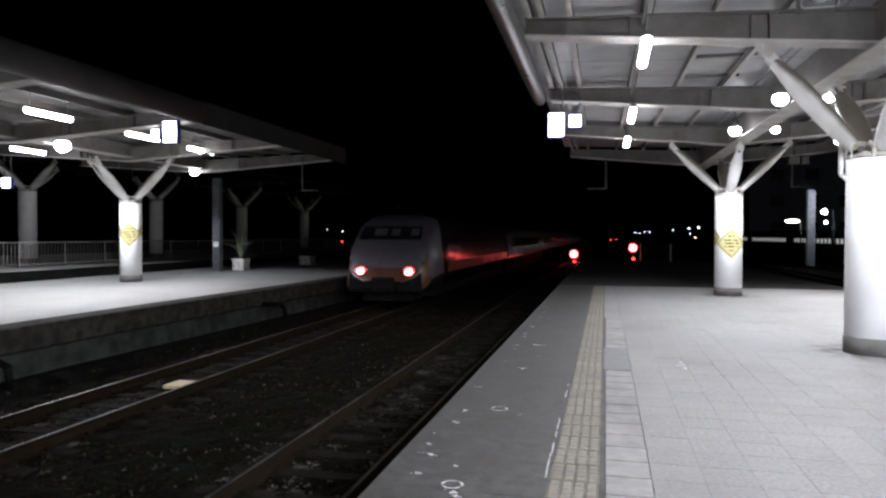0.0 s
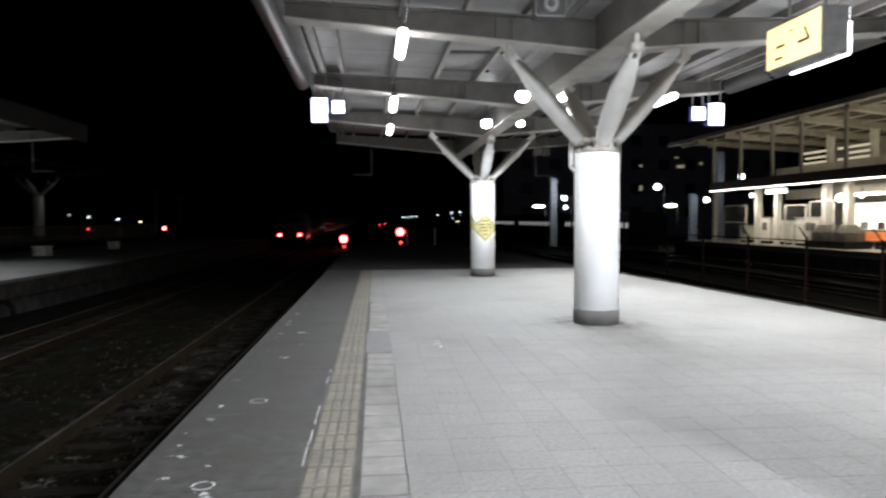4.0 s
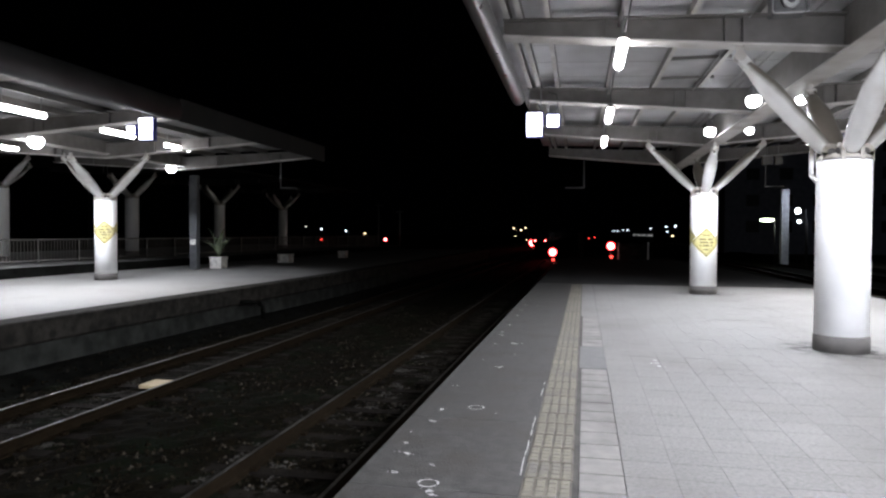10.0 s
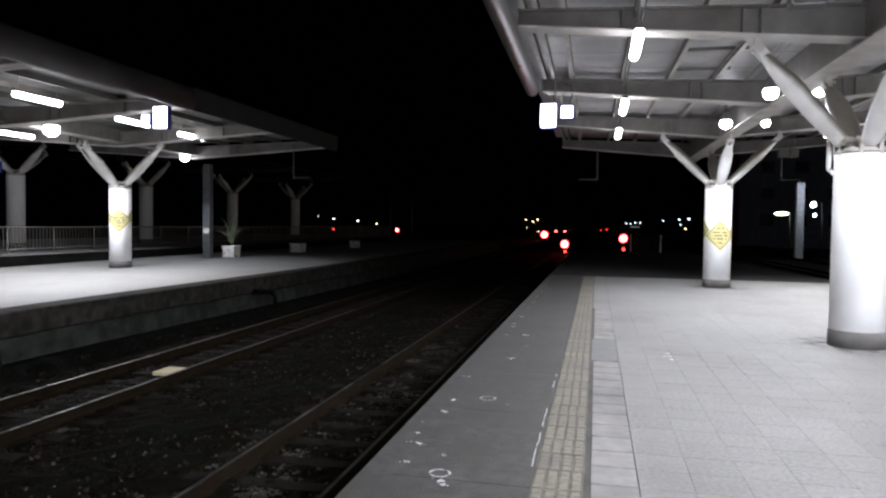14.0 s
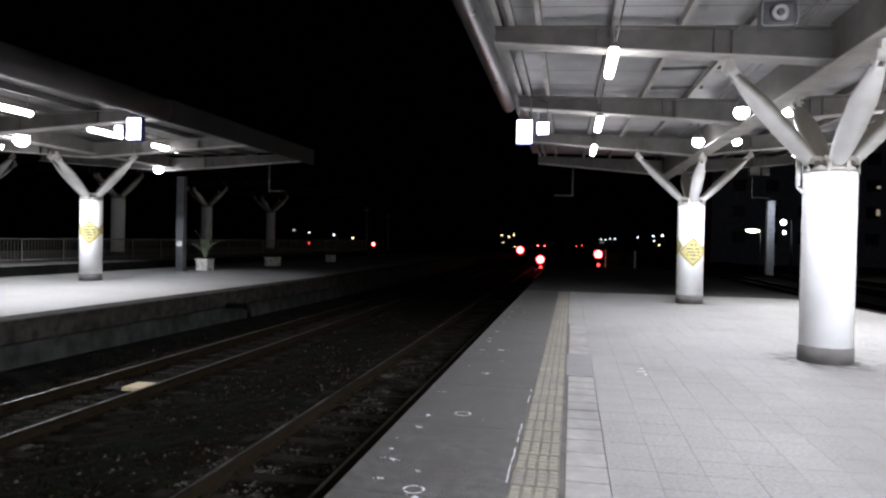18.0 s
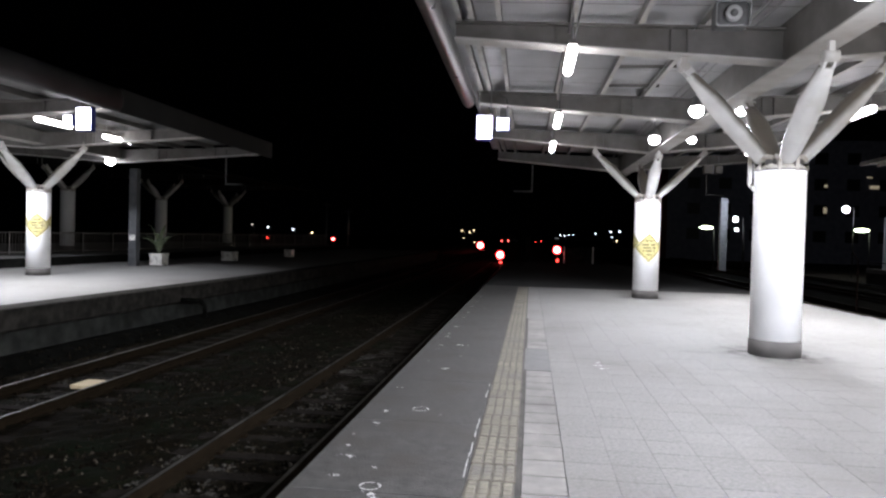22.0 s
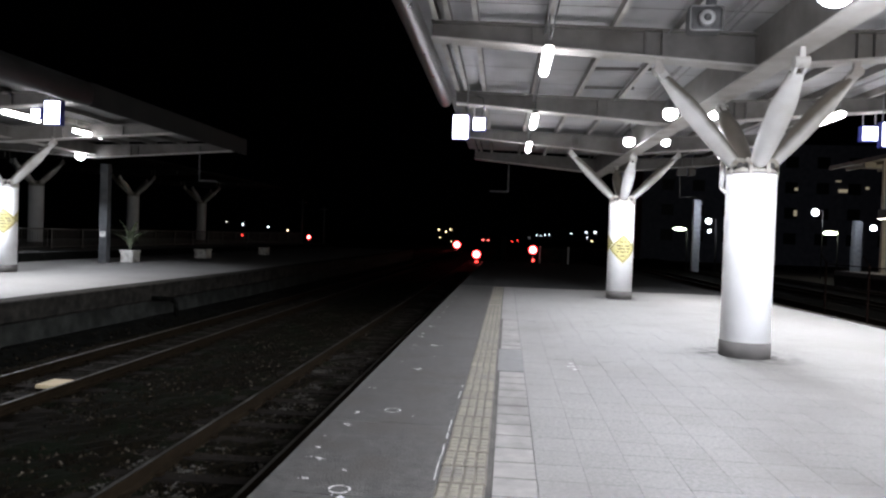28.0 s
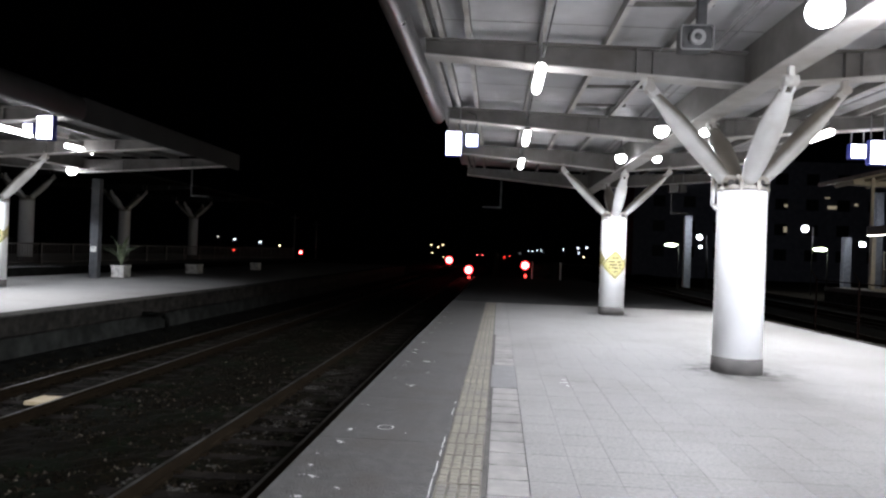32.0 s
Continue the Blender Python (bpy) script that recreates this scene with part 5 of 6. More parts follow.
# slim posts between canopy and high roof
for y in (15.5, 18.9, 22.4, 25.97, 29.2, 32.5, 35.0, 38.2, 41.4):
    root = tagged(empty("roof_post", (21.15, y, 3.70)), "slim cream post between canopy and high roof", "post", "roof posts")
    bm = boxes((-0.075, 0.075, -0.075, 0.075, 0.0, 2.8), bevel=0.01)
    part("post", bm, CREAM, root)
bm = boxes((25.6, 25.8, 8, 42, 3.7, 4.6))
tagged(part("parapet", bm, CREAM), "cream parapet wall behind the canopy", "wall", kind="structure")
for y in (10, 14.0, 17.5, 22.0, 26.0, 30.0, 34.0, 37.5):
    for z, w in ((4.72, 2.9), (5.02, 2.4), (5.34, 2.9)):
        bm = boxes((26.2, 26.25, y, y + w, z, z + 0.12))
        tagged(part("lit_glazing", bm, CLERESTORY), "warm lit glazing strip of the concourse", "window", "glazing strips", kind="structure")
    bm = boxes((25.9, 26.2, y - 0.35, y - 0.05, 4.6, 6.3))
    tagged(part("upper_post", bm, CREAM), "cream post between the glazing strips", "post", kind="structure")

# canopy columns with planters at their feet
for y, w, pl in ((12.5, 0.4, True), (18.6, 0.4, True), (25.2, 0.36, True), (26.75, 0.36, True), (30.8, 0.34, True), (32.4, 0.34, True), (36.6, 0.30, False), (38.6, 0.30, False), (43.8, 0.26, False)):
    root = tagged(empty("canopy_column", (22.5, y, 0)), "square cream column of the canopy", "column", "canopy columns")
    bm = boxes((-w / 2, w / 2, -w / 2, w / 2, 0, 3.56), bevel=0.02)
    part("shaft", bm, CREAM, root)
    if pl:
        hedge = tagged(empty("column_base", (22.5, y, 0)), "faceted grey-brown stone base round a column foot", "column base", "column bases")
        bm = boxes((-0.72, 0.72, -0.72, 0.72, 0, 0.36), bevel=0.03)
        part("plinth", bm, DARK_WALL, hedge)
        bm = bmesh.new()
        lathe(bm, (0, 0, 0.3), (0, 0, 1.15), [(0, 0.70), (0.55, 0.70), (0.85, 0.48), (1, 0.36)], 8)
        for f in bm.faces:
            f.smooth = False
        part("octagonal_base", bm, BASE_STONE, hedge)

# back wall, lit shop front, benches
bm = boxes((33, 33.3, -10, 47, 0, 6.6))
tagged(part("wall_concourse", bm, CREAM), "cream back wall of the concourse", "wall", kind="structure")
bm = boxes((26.0, 26.08, 20.0, 35.1, 0.35, 2.27))
tagged(part("lit_shop_front", bm, LIT_WALL), "bright shop front behind the columns", "shop front", kind="structure")
bm = boxes((25.7, 26.3, 8, 41, 2.65, 3.2))
tagged(part("lintel", bm, CREAM), "cream lintel with dark openings", "beam", kind="structure")
bm = boxes((25.62, 25.698, 17, 36, 2.68, 2.76))
tagged(part("canopy_light_strip", bm, LED_STRIP), "light strip above the shop front", "light strip")
for y in (27.2, 28.75, 30.3):
    root = tagged(empty("bench", (23.2, y, 0)), "orange plastic bench on dark legs", "bench", "benches")
    bm = boxes((-0.22, 0.22, -0.75, 0.75, 0.40, 0.46), bevel=0.01)
    part("seat", bm, ORANGE, root)
    bm = boxes((0.18, 0.24, -0.75, 0.75, 0.46, 0.82), bevel=0.01)
    part("backrest", bm, ORANGE, root)
    for s in (-0.6, 0.6):
        bm = boxes((-0.18, 0.18, s - 0.025, s + 0.025, 0, 0.40))
        part("leg", bm, BLACK, root)
for y, h, w in ((34.0, 1.48, 2.2), (38.1, 1.45, 1.2), (36.7, 1.30, 0.9), (40.3, 1.0, 0.8)):
    root = tagged(empty("ticket_machine", (22.9, y, 0)), "cream low machine cabinet on a dark plinth", "cabinet", "ticket machines")
    bm = boxes((-0.32, 0.32, -w / 2 + 0.04, w / 2 - 0.04, 0, 0.18))
    part("plinth", bm, DARK_WALL, root)
    bm = boxes((-0.35, 0.35, -w / 2, w / 2, 0.18, h), bevel=0.03)
    part("body", bm, CREAM, root)
    bm = boxes((-0.365, -0.352, -w * 0.3, w * 0.1, h * 0.55, h * 0.85))
    part("panel", bm, BROWN_FASCIA, root, "brown front panel")
    bm = boxes((-0.40, 0.40, -w / 2 - 0.04, w / 2 + 0.04, h, h + 0.05), bevel=0.01)
    part("top", bm, CREAM, root)
for y, w, h in ((39.0, 2.6, 2.25), (33.3, 1.8, 2.15), (31.15, 1.85, 2.3)):
    root = tagged(empty("metal_gate", (22.0, y, 0)), "pale metal gate frame with thin bars", "gate", "gates")
    for a, b in (((0, 0, 0), (0, 0, h)), ((0, w, 0), (0, w, h)), ((0, 0, h), (0, w, h)), ((0, 0, h * 0.55), (0, w, h * 0.55)), ((0, 0, 0.2), (0, w, 0.2))):
        bm = bmesh.new()
        tube(bm, a, b, 0.03, seg=8)
        part("gate_frame", bm, CREAM, root)
    for k in range(1, 12):
        bm = bmesh.new()
        tube(bm, (0, w * k / 12, 0.2), (0, w * k / 12, h), 0.007, seg=4, caps=False)
        part("gate_bar", bm, GREY_BOX, root)
# counter with wares before the lit shop front
root = tagged(empty("shop_counter", (25.2, 29.5, 0)), "long brown counter before the bright shop front", "counter")
bm = boxes((-0.3, 0.3, -5.6, 5.6, 0, 0.86), bevel=0.02)
part("body", bm, BASE_STONE, root)
bm = boxes((-0.36, 0.36, -5.65, 5.65, 0.862, 0.90), bevel=0.01)
part("top", bm, CREAM, root)
rnd = random.Random(31)
for k in range(11):
    y, h, w = 24.4 + 0.98 * k + rnd.uniform(-0.2, 0.2), rnd.uniform(0.12, 0.42), rnd.uniform(0.14, 0.42)
    bm = bmesh.new()
    box(bm, -0.13, 0.13, -w / 2, w / 2, 0, h, bevel=0.03)
    ob = tagged(part("goods_box", bm, rnd.choice((BROWN_FASCIA, GREY_BOX, CREAM, ORANGE))), "small box of goods standing on the shop counter", "box", "goods on the counter")
    ob.location = (25.2, y, 0.901)
# round lamps hanging under the canopy
for x, y, z, r in ((23.0, 40.2, 2.88, 0.12), (23.0, 32.1, 2.46, 0.20), (23.0, 30.6, 2.50, 0.09), (23.0, 26.2, 2.45, 0.20)):
    root = tagged(empty("globe_lamp", (x, y, z)), "round white lamp hanging under the canopy", "lamp", "canopy lamps")
    bm = bmesh.new()
    ball(bm, (0, 0, 0), r)
    part("globe", bm, WHITE_FAR, root, "glowing white globe")
    bm = bmesh.new()
    tube(bm, (0, 0, r * 0.9), (0, 0, 3.56 - z), 0.012, seg=6)
    part("rod", bm, CONDUIT, root)
# green lit sign under the canopy
root = tagged(empty("exit_sign", (21.7, 35.6, 2.82)), "greenish white lit sign under the canopy", "sign")
bm = boxes((0, 0.12, -0.95, 0.95, 0, 0.26), bevel=0.01)
part("face", bm, glow("pale green sign", (0.70, 1.0, 0.82), 1.1), root)
for s in (-0.6, 0.6):
    bm = bmesh.new()
    tube(bm, (0.06, s, 0.28), (0.06, s, 0.72), 0.012, seg=6)
    part("rod", bm, CONDUIT, root)
area("canopy_lamp", (21.2, 24.0, 3.10), (24.0, 24.0, 0.6), 30.0, 0.3, 560, (1.0, 0.935, 0.84), 90)
# two added fill lights without fittings: for the hall and the roof underside
area("concourse_fill", (28.0, 26.0, 6.1), (28.0, 26.0, 3.0), 6.0, 30.0, 260, (1.0, 0.90, 0.74))
area("concourse_roof_fill", (23.0, 26.0, 3.9), (23.0, 26.0, 7.0), 2.0, 30.0, 150, (1.0, 0.90, 0.74))

RUST = surface("rusty brown steel", (0.007, 0.0035, 0.0025), (0.016, 0.009, 0.007), 9, 0.8, bump=0.3, spec=0.05)
# rusty fence with rails between the tracks
for k, y in enumerate((9.5, 12.63, 15.03, 17.54, 20.1, 22.7)):
    root = tagged(empty("fence_post", (10.0, y, -1.1)), "rusty steel fence post with its rail between the tracks", "fence post", "fence posts")
    bm = boxes((-0.022, 0.022, -0.022, 0.022, 0, 2.12))
    part("post", bm, RUST, root)
    bm = bmesh.new()
    tube(bm, (0, 0, 2.08), (-0.10, 0.16, 2.36), 0.018, seg=6)
    part("arm", bm, RUST, root, "slanted rusty arm")
    if k < 5:
        for z, r in ((2.04, 0.016), (0.5, 0.003), (0.95, 0.003), (1.4, 0.003), (1.75, 0.003)):
            bm = bmesh.new()
            tube(bm, (0, 0.022, z), (0, (9.5, 12.63, 15.03, 17.54, 20.1, 22.7)[k + 1] - y - 0.022, z), r, seg=5)
            part("rail" if r > 0.01 else "wire", bm, RUST if r > 0.01 else BLACK, root)

# station block and its lit windows behind
bm = boxes((18.0, 60.0, 96, 120, -1.1, 15))
root = tagged(part("office_building", bm, DARK_BUILDING), "dark multi-storey building with a few lit windows", "building")
for x, z, w, h in ((37.8, 8.9, 0.6, 0.6), (37.8, 5.5, 0.6, 1.3), (43.4, 8.8, 1.6, 0.7), (46.8, 9.3, 0.6, 0.5), (52.0, 6.4, 1.2, 0.7), (30.5, 10.4, 0.8, 0.4), (43.0, 10.2, 0.9, 0.25), (33.2, 7.2, 0.5, 0.5)):
    bm = boxes((x, x + w * 0.7, 95.93, 95.99, z, z + h * 0.6))
    part("window", bm, WINDOW_WARM, root, "warm lit window")
for k in range(10):
    for j in range(4):
        x, z = 19.2 + 4.0 * k, 1.6 + 3.4 * j
        bm = boxes((x + 1.4, x + 3.0, 95.95, 95.995, z + 0.1, z + 1.6))
        part("window", bm, BLACK, root, "dark window")
# local train leaving the concourse platform, with lit windows
LOCAL_TRACK = 19.15
local_train = tagged(empty("local_train", (LOCAL_TRACK, 37.0, RAIL_Z)), "dim steel local train with a row of lit windows", "train")
COACH_DIM = surface("dim steel coach", (0.004, 0.005, 0.007), (0.008, 0.010, 0.014), 2, 0.7, spec=0.05)
COACH_GLOW = glow("coach window", (0.92, 0.95, 0.95), 0.26)
pane = None
for c in range(4):
    y0 = 19.6 * c
    bm = boxes((-1.4, 1.4, y0, y0 + 19.1, 0.45, 2.8), bevel=0.2)
    coach = part("coach_body", bm, COACH_DIM, local_train)
    bm = boxes((-1.1, 1.1, y0 + 1.0, y0 + 18.1, 0.05, 0.44), bevel=0.03)
    part("underframe", bm, BLACK, local_train)
    for k in range(16):
        if pane is None:
            ob = part("window", boxes((-1.425, -1.395, 0, 0.62, 1.64, 2.02)), COACH_GLOW, coach, "lit coach window")
            pane = ob.data
        else:
            ob = new("window", pane)
            ob.parent = coach
        ob.location = (0, y0 + (0.35 if c == 0 else 1.5) + 1.03 * k, 0)

YARD_GREY = surface("pale bluish painted steel", (0.28, 0.30, 0.35), (0.38, 0.40, 0.46), 4, 0.6)
# lamps on posts, near the right-hand horizon
for x, y, z, r, mat, flat in ((24.1, 57.0, 4.2, 0.27, WHITE_FAR, False), (25.3, 57.0, 2.6, 0.24, GREEN_TUBE, True), (31.6, 57.0, 5.1, 0.25, WHITE_FAR, False), (28.5, 57.0, 3.1, 0.23, WHITE_FAR, False),
                              (15.95, 57.0, 3.25, 0.22, WHITE_FAR, False), (16.05, 57.0, 2.45, 0.13, WHITE_FAR, False), (13.75, 57.0, 2.55, 0.22, GREEN_TUBE, True)):
    street_lamp(x, y, z, r, mat, "lamp post with a glaring lamp in the yard", flat=flat)
for x, z in ((15.5, 5.0), (28.2, 3.7), (30.6, 7.4)):
    bm = boxes((x - 0.28, x + 0.28, 58.6, 59.2, -1.1, z), bevel=0.03)
    tagged(part("yard_column", bm, YARD_GREY), "pale square column standing in the dark yard", "column", "yard columns")
point("yard_lamp", (15.2, 56.5, 4.5), 150, COOL, 0.2)
point("yard_lamp", (25.6, 56.5, 4.6), 150, COOL, 0.2)
# ---- distance: lights along the horizon ----
for x, y, z, r, mat in ((-63.2, 150, 2.7, 0.35, DIM_FAR), (-59.4, 150, 2.2, 0.40, HORIZON_DOT), (-53.5, 150, 1.8, 0.45, HORIZON_DOT), (-49.0, 150, 1.2, 0.45, WARM_FAR), (-59.5, 150, -0.2, 0.5, RED_DIM),
                        (-15.1, 150, 2.5, 0.38, WARM_FAR), (-13.5, 150, 2.1, 0.38, WARM_FAR), (-12.5, 150, 2.6, 0.38, WARM_FAR), (-14.8, 150, 0.8, 0.25, WARM_FAR), (-12.3, 150, 0.0, 0.25, WARM_FAR),
                        (1.1, 180, 0.2, 0.3, RED_DIM), (2.5, 180, 0.5, 0.3, RED_DIM), (7.3, 180, 2.1, 0.28, HORIZON_DOT), (8.3, 180, 2.0, 0.28, HORIZON_DOT), (9.5, 180, 2.3, 0.32, HORIZON_DOT), (10.6, 180, 2.3, 0.32, HORIZON_DOT)):
    street_lamp(x, y, z, r * 0.44, mat, "tiny lamp post far off in the dark")
for x, y, z, r, mat in ((18.0, 200, 2.9, 0.38, HORIZON_DOT), (22.2, 200, 3.4, 0.50, HORIZON_DOT), (24.7, 200, 3.6, 0.55, HORIZON_DOT), (22.5, 200, 2.0, 0.35, HORIZON_DOT), (23.9, 200, 0.9, 0.5, WARM_FAR), (40.8, 200, 4.0, 0.4, HORIZON_DOT), (39.1, 200, 1.9, 0.4, DIM_FAR), (-48.9, 60, 8.5, 0.22, HORIZON_DOT)):
    street_lamp(x, y, z, r * 0.44, mat, "tiny lamp post far off in the dark")
# white marker posts and a dim pillar beyond the platform end
WHITE_POST = surface("white marker post", (0.6, 0.6, 0.6), (0.7, 0.7, 0.7), 5, 0.6)
for x, z0, z1 in ((2.9, -1.1, 0.75), (5.4, -1.1, 0.72)):
    bm = boxes((x - 0.07, x + 0.07, 61.9, 62.04, z0, z1), bevel=0.01)
    tagged(part("marker_post", bm, WHITE_POST), "slim white marker post beyond the platform", "post", "marker posts")
bm = boxes((-0.55, -0.1, 62, 62.4, -1.1, 1.5), bevel=0.02)
tagged(part("pillar", bm, WALL_BAND), "dim concrete pillar beyond the platform end", "pillar")
bm = boxes((3.1, 5.2, 62.4, 64.0, -1.1, 0.55), bevel=0.03)
tagged(part("equipment_cabinet", bm, DARK_WALL), "dark equipment cabinet between the marker posts", "cabinet")

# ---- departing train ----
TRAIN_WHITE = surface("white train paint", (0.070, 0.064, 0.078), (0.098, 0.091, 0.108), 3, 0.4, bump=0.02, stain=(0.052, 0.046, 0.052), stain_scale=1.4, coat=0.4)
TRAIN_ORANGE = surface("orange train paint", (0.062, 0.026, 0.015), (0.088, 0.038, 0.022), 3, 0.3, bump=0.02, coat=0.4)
TRAIN_DARK = surface("dark train underframe", (0.004, 0.004, 0.004), (0.010, 0.010, 0.010), 6, 0.8, spec=0.05)
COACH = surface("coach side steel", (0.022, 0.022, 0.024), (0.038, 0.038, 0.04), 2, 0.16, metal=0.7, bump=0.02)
TINTED = surface("tinted glass", (0.010, 0.011, 0.013), (0.016, 0.017, 0.02), 2, 0.08, bump=0.0, coat=0.6)
CAB_DIM = surface("dim cab blind", (0.05, 0.053, 0.053), (0.09, 0.095, 0.095), 5, 0.6)

train = tagged(empty("train", (FAR_TRACK, 20.3, RAIL_Z)), "white and orange express train with two red tail lights", "train")

# nose: a swept shell, y = 0 at the tail lights, growing away from the camera
# stations: distance along, half width, underside, waist, roof height
nose = [(-0.22, 0.62, 0.62, 0.84), (-0.12, 0.98, 0.52, 1.02), (0.00, 1.20, 0.46, 1.24), (0.12, 1.30, 0.46, 1.55), (0.45, 1.36, 0.60, 2.02), (0.85, 1.40, 0.60, 2.42), (1.35, 1.43, 0.60, 2.74), (1.9, 1.45, 0.60, 2.92), (2.8, 1.45, 0.60, 2.98), (17.0, 1.45, 0.60, 2.98)]


def body_ring(w, lo, hi):
    ring = []
    n = 9
    ring += [(-w * 0.94, lo), (-w, lo + 0.18 * (hi - lo))]
    lean = min(1.0, (hi - lo) / 2.6)
    for k in range(n):
        a = math.pi - math.pi * k / (n - 1)
        ring.append((w * (1 - 0.14 * lean) * math.copysign(abs(math.cos(a)) ** 0.55, math.cos(a)), hi - 0.42 * lean + 0.42 * lean * math.sin(a) ** 0.8 if 0 < k < n - 1 else hi - 0.42 * lean))
    ring += [(w, lo + 0.18 * (hi - lo)), (w * 0.94, lo)]
    return ring


bm = bmesh.new()
rings = [[bm.verts.new((u, y, v)) for u, v in body_ring(w, lo, hi)] for y, w, lo, hi in nose]
n = len(rings[0])
for a, b in zip(rings, rings[1:]):
    for i in range(n):
        f = bm.faces.new((a[i], a[(i + 1) % n], b[(i + 1) % n], b[i]))
        f.smooth = True
        c = f.calc_center_median()
        f.material_index = 3 if c.z < 0.86 and c.y < 2.0 else 1 if c.z < 1.30 and c.y < 0.6 else 2 if c.y > 2.0 else 0
bm.faces.new(rings[0][::-1]).material_index = 3
bm.faces.new(rings[-1])
bmesh.ops.recalc_face_normals(bm, faces=bm.faces)
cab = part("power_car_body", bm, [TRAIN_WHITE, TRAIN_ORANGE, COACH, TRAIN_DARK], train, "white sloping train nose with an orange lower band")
# windscreen: a dark panel lying on the slope
bm = bmesh.new()
pts = [(-1.02, 0.52, 2.11), (1.02, 0.52, 2.11), (0.96, 0.88, 2.50), (-0.96, 0.88, 2.50)]
nrm = Vector((0, -0.75, 0.66))
lo, hi = [bm.verts.new(Vector(p) - nrm * 0.03) for p in pts], [bm.verts.new(Vector(p) + nrm * 0.035) for p in pts]
bm.faces.new(hi)
bm.faces.new(lo[::-1])
for k in range(4):
    bm.faces.new((lo[k], lo[(k + 1) % 4], hi[(k + 1) % 4], hi[k]))
screen = part("windscreen", bm, TINTED, train, "dark tinted windscreen")
for x0, x1 in ((-0.55, -0.15), (0.02, 0.28), (0.66, 0.92)):
    bm = bmesh.new()
    vs = []
    for x, s in ((x0, 0.25), (x1, 0.25), (x1, 0.8), (x0, 0.8)):
        p = Vector((x, 0.52 + 0.36 * s, 2.11 + 0.39 * s)) + nrm * 0.04
        vs.append(bm.verts.new(p))
    bm.faces.new(vs)
    part("cab_blind", bm, CAB_DIM, screen)
# tail lights
for s in (-1, 1):
    # outer red ball draws the halo round the bulb
    bm = bmesh.new()
    ball(bm, (0.78 * s, -0.02, 1.11), 0.165, sx=1.15, sy=0.5)
    lamp = part("tail_light", bm, RED_HALO, train, "glowing red tail light")
    bm = bmesh.new()
    ball(bm, (0.78 * s, -0.08, 1.11), 0.11, sx=1.15, sy=0.5)
    part("tail_bulb", bm, RED_LIGHT, lamp, "glaring red bulb")
    bm = bmesh.new()
    lathe(bm, (0.78 * s, 0.10, 1.11), (0.78 * s, -0.035, 1.11), [(0, 0.21), (0.8, 0.21), (1, 0.18)], 18)
    part("lamp_bezel", bm, TRAIN_DARK, lamp)
    bm = boxes((0.86 * s - 0.08 + 0.2 * s, 0.86 * s + 0.08 + 0.2 * s, 0.02, 0.06, 1.06, 1.14))
    part("marker_lamp", bm, CAB_DIM, train)
# coupler and skirt
bm = boxes((-0.36, 0.36, -0.34, 0.2, 0.50, 0.95), bevel=0.08)
part("coupler", bm, TRAIN_DARK, train, "black coupler cover")
bm = boxes((-0.85, 0.85, 0.2, 1.4, 0.16, 0.60), bevel=0.12)
part("snow_plough", bm, TRAIN_DARK, train)
bm = bmesh.new()
tube(bm, (-0.2, -0.14, 0.74), (1.05, 0.02, 0.90), 0.025, seg=6)
part("coupling_bar", bm, STEEL_WHITE, train, "pale coupling bar")
bm = boxes((-1.2, 1.2, 1.5, 16.5, 0.25, 0.62))
part("underframe", bm, TRAIN_DARK, train)
for s in (-1.456, 1.452):
    part("orange_band", boxes((s, s + 0.004, 2.4, 16.6, 1.0, 1.35)), TRAIN_ORANGE, train)


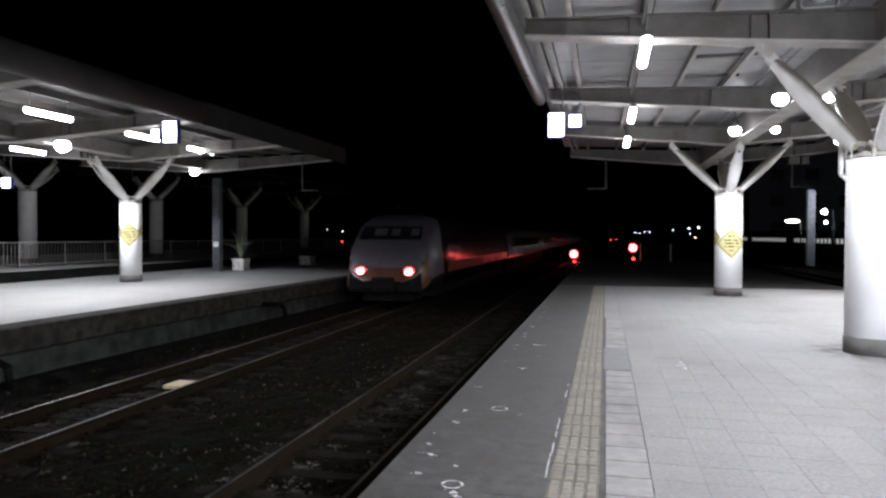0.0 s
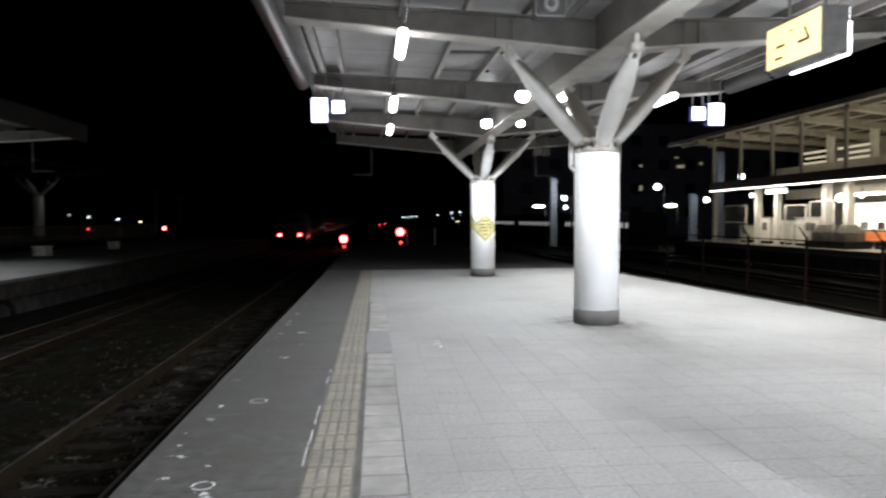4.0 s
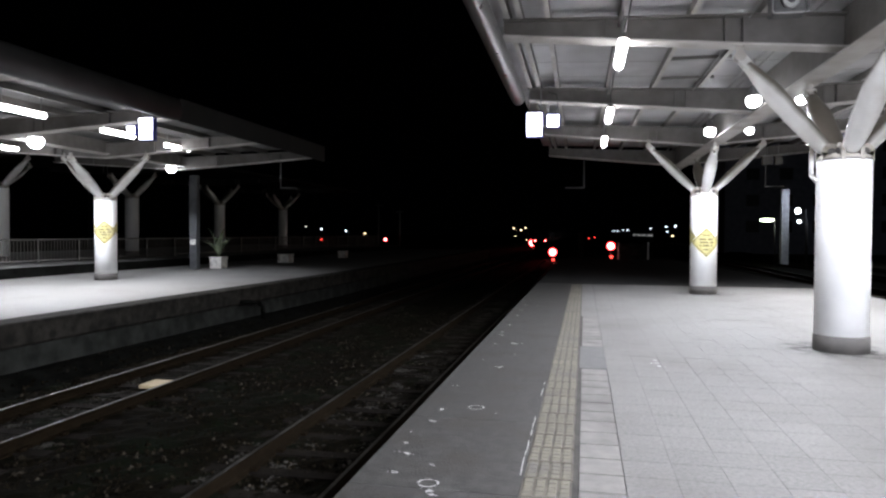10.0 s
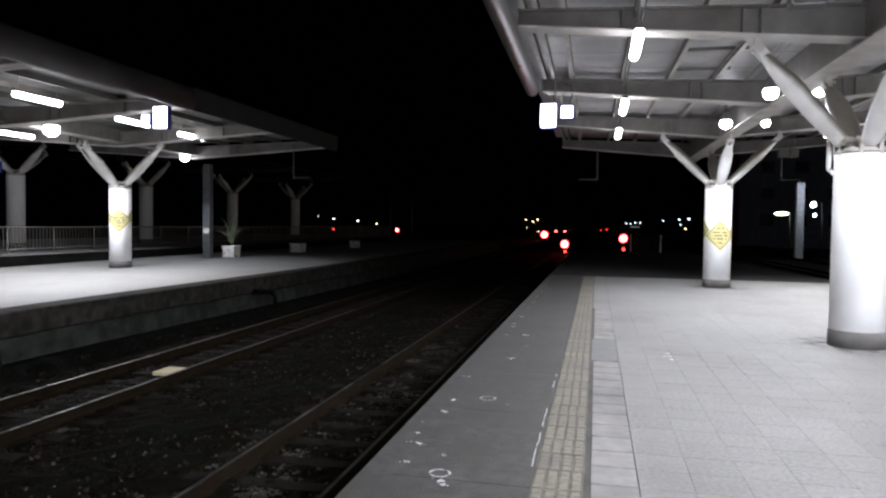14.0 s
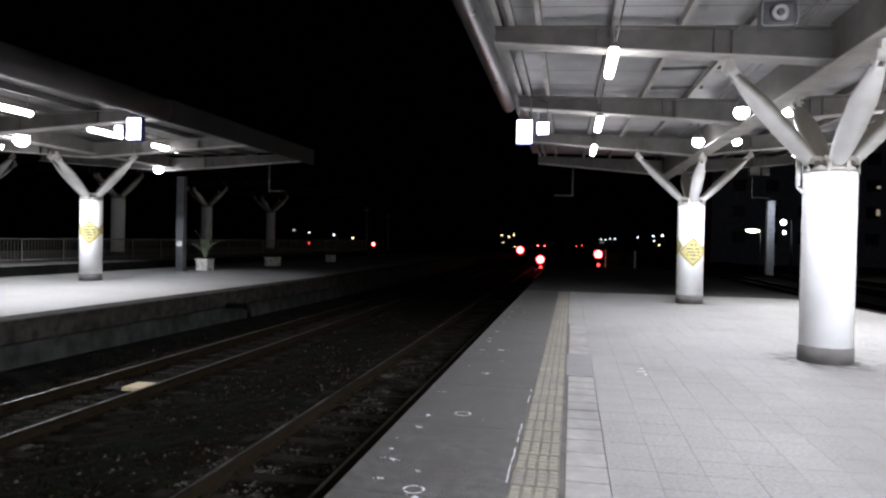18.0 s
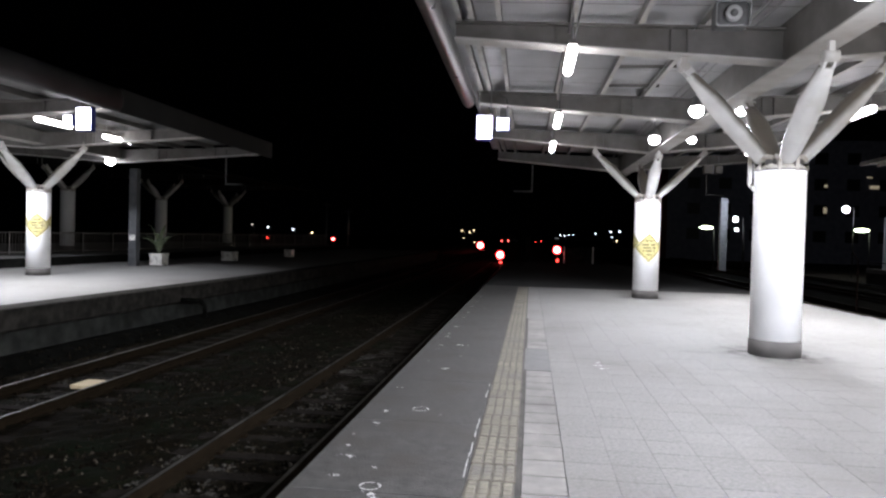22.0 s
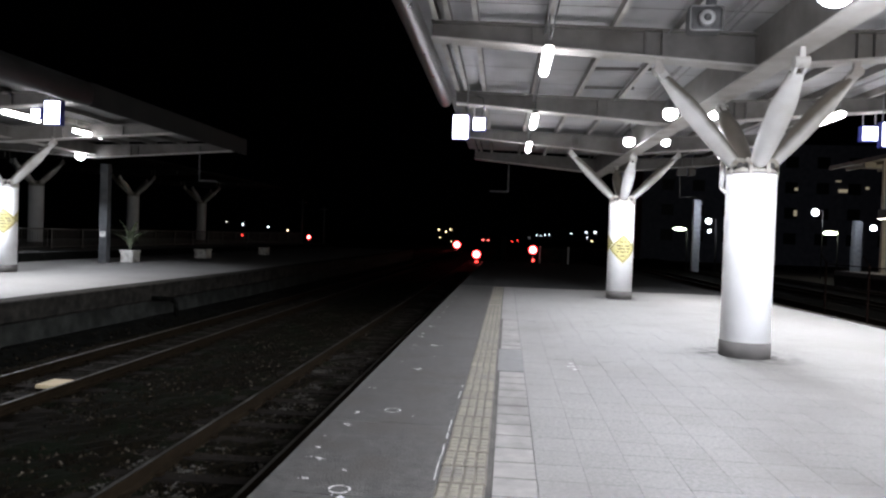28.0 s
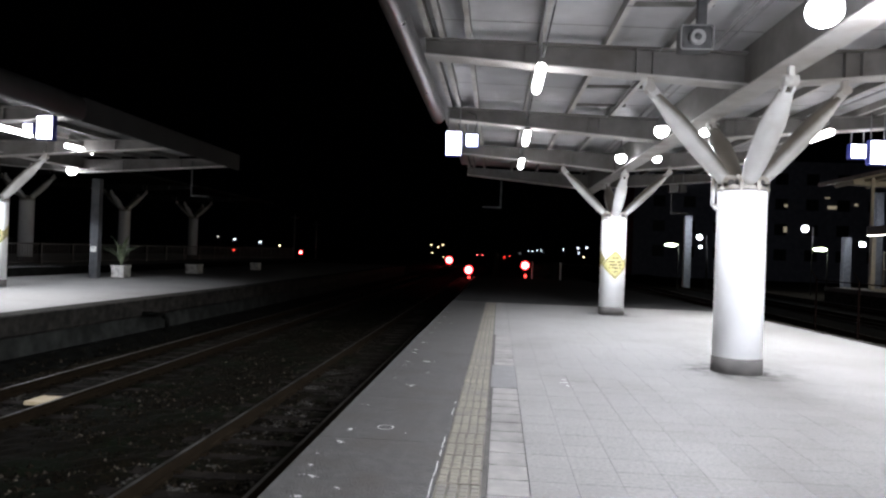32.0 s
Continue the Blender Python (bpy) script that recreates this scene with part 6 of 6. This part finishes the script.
def wheel_pair(y):
    bm = bmesh.new()
    for s in (-0.56, 0.56):
        tube(bm, (s - 0.06, y, 0.43), (s + 0.06, y, 0.43), 0.43, seg=20)
    tube(bm, (-0.56, y, 0.43), (0.56, y, 0.43), 0.07, seg=8)
    part("wheelset", bm, TRAIN_DARK, train)


for y in (3.2, 5.4, 12.8, 15.0):
    wheel_pair(y)
# coaches
for c in range(7):
    y0 = 17.5 + 20.4 * c
    bm = bmesh.new()
    ring = body_ring(1.44, 0.55, 2.95)
    extrude_profile(bm, ring, [lambda u, v, y=y: (u, y, v) for y in (y0, y0 + 19.9)])
    bmesh.ops.recalc_face_normals(bm, faces=bm.faces)
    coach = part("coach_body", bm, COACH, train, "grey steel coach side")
    for k in range(9):
        ya = y0 + 1.6 + 1.9 * k
        for s in (1, -1):
            bm = boxes((min(s * 1.425, s * 1.452), max(s * 1.425, s * 1.452), ya, ya + 1.35, 1.55, 2.35))
            part("window", bm, TINTED, coach, "dark coach window")
    bm = boxes((-0.5, 0.5, y0 - 0.55, y0 + 0.02, 0.8, 2.7))
    part("gangway", bm, TRAIN_DARK, coach)
    bm = boxes((-1.15, 1.15, y0 + 1, y0 + 19, 0.2, 0.55))
    part("underframe", bm, TRAIN_DARK, coach)


# ---- what moves ----
def motions():
    rows = [(0.0, 20.3), (0.4, 24.0), (0.7, 26.9), (1.0, 29.6), (1.5, 33.6), (2.0, 37.6), (2.5, 41.9), (4.5, 60.0), (6.0, 74.5), (7.5, 87.5), (9.0, 99.5), (11.0, 113.5), (13.0, 126.0), (17.0, 148.0), (21.0, 170.0), (25.0, 192.0), (32.0, 230.0)]
    walk(train, [(t, pose(FAR_TRACK, y, RAIL_Z)) for t, y in rows])
    rows = [(0.0, 35.4), (2.0, 36.4), (2.5, 37.4), (4.5, 51.0), (5.0, 56.1), (5.5, 63.2), (6.0, 72.3), (7.0, 95.0), (8.0, 125.0), (10.0, 190.0), (13.0, 280.0), (20.0, 430.0), (32.0, 590.0)]
    walk(local_train, [(t, pose(LOCAL_TRACK, y, RAIL_Z)) for t, y in rows])


motions()
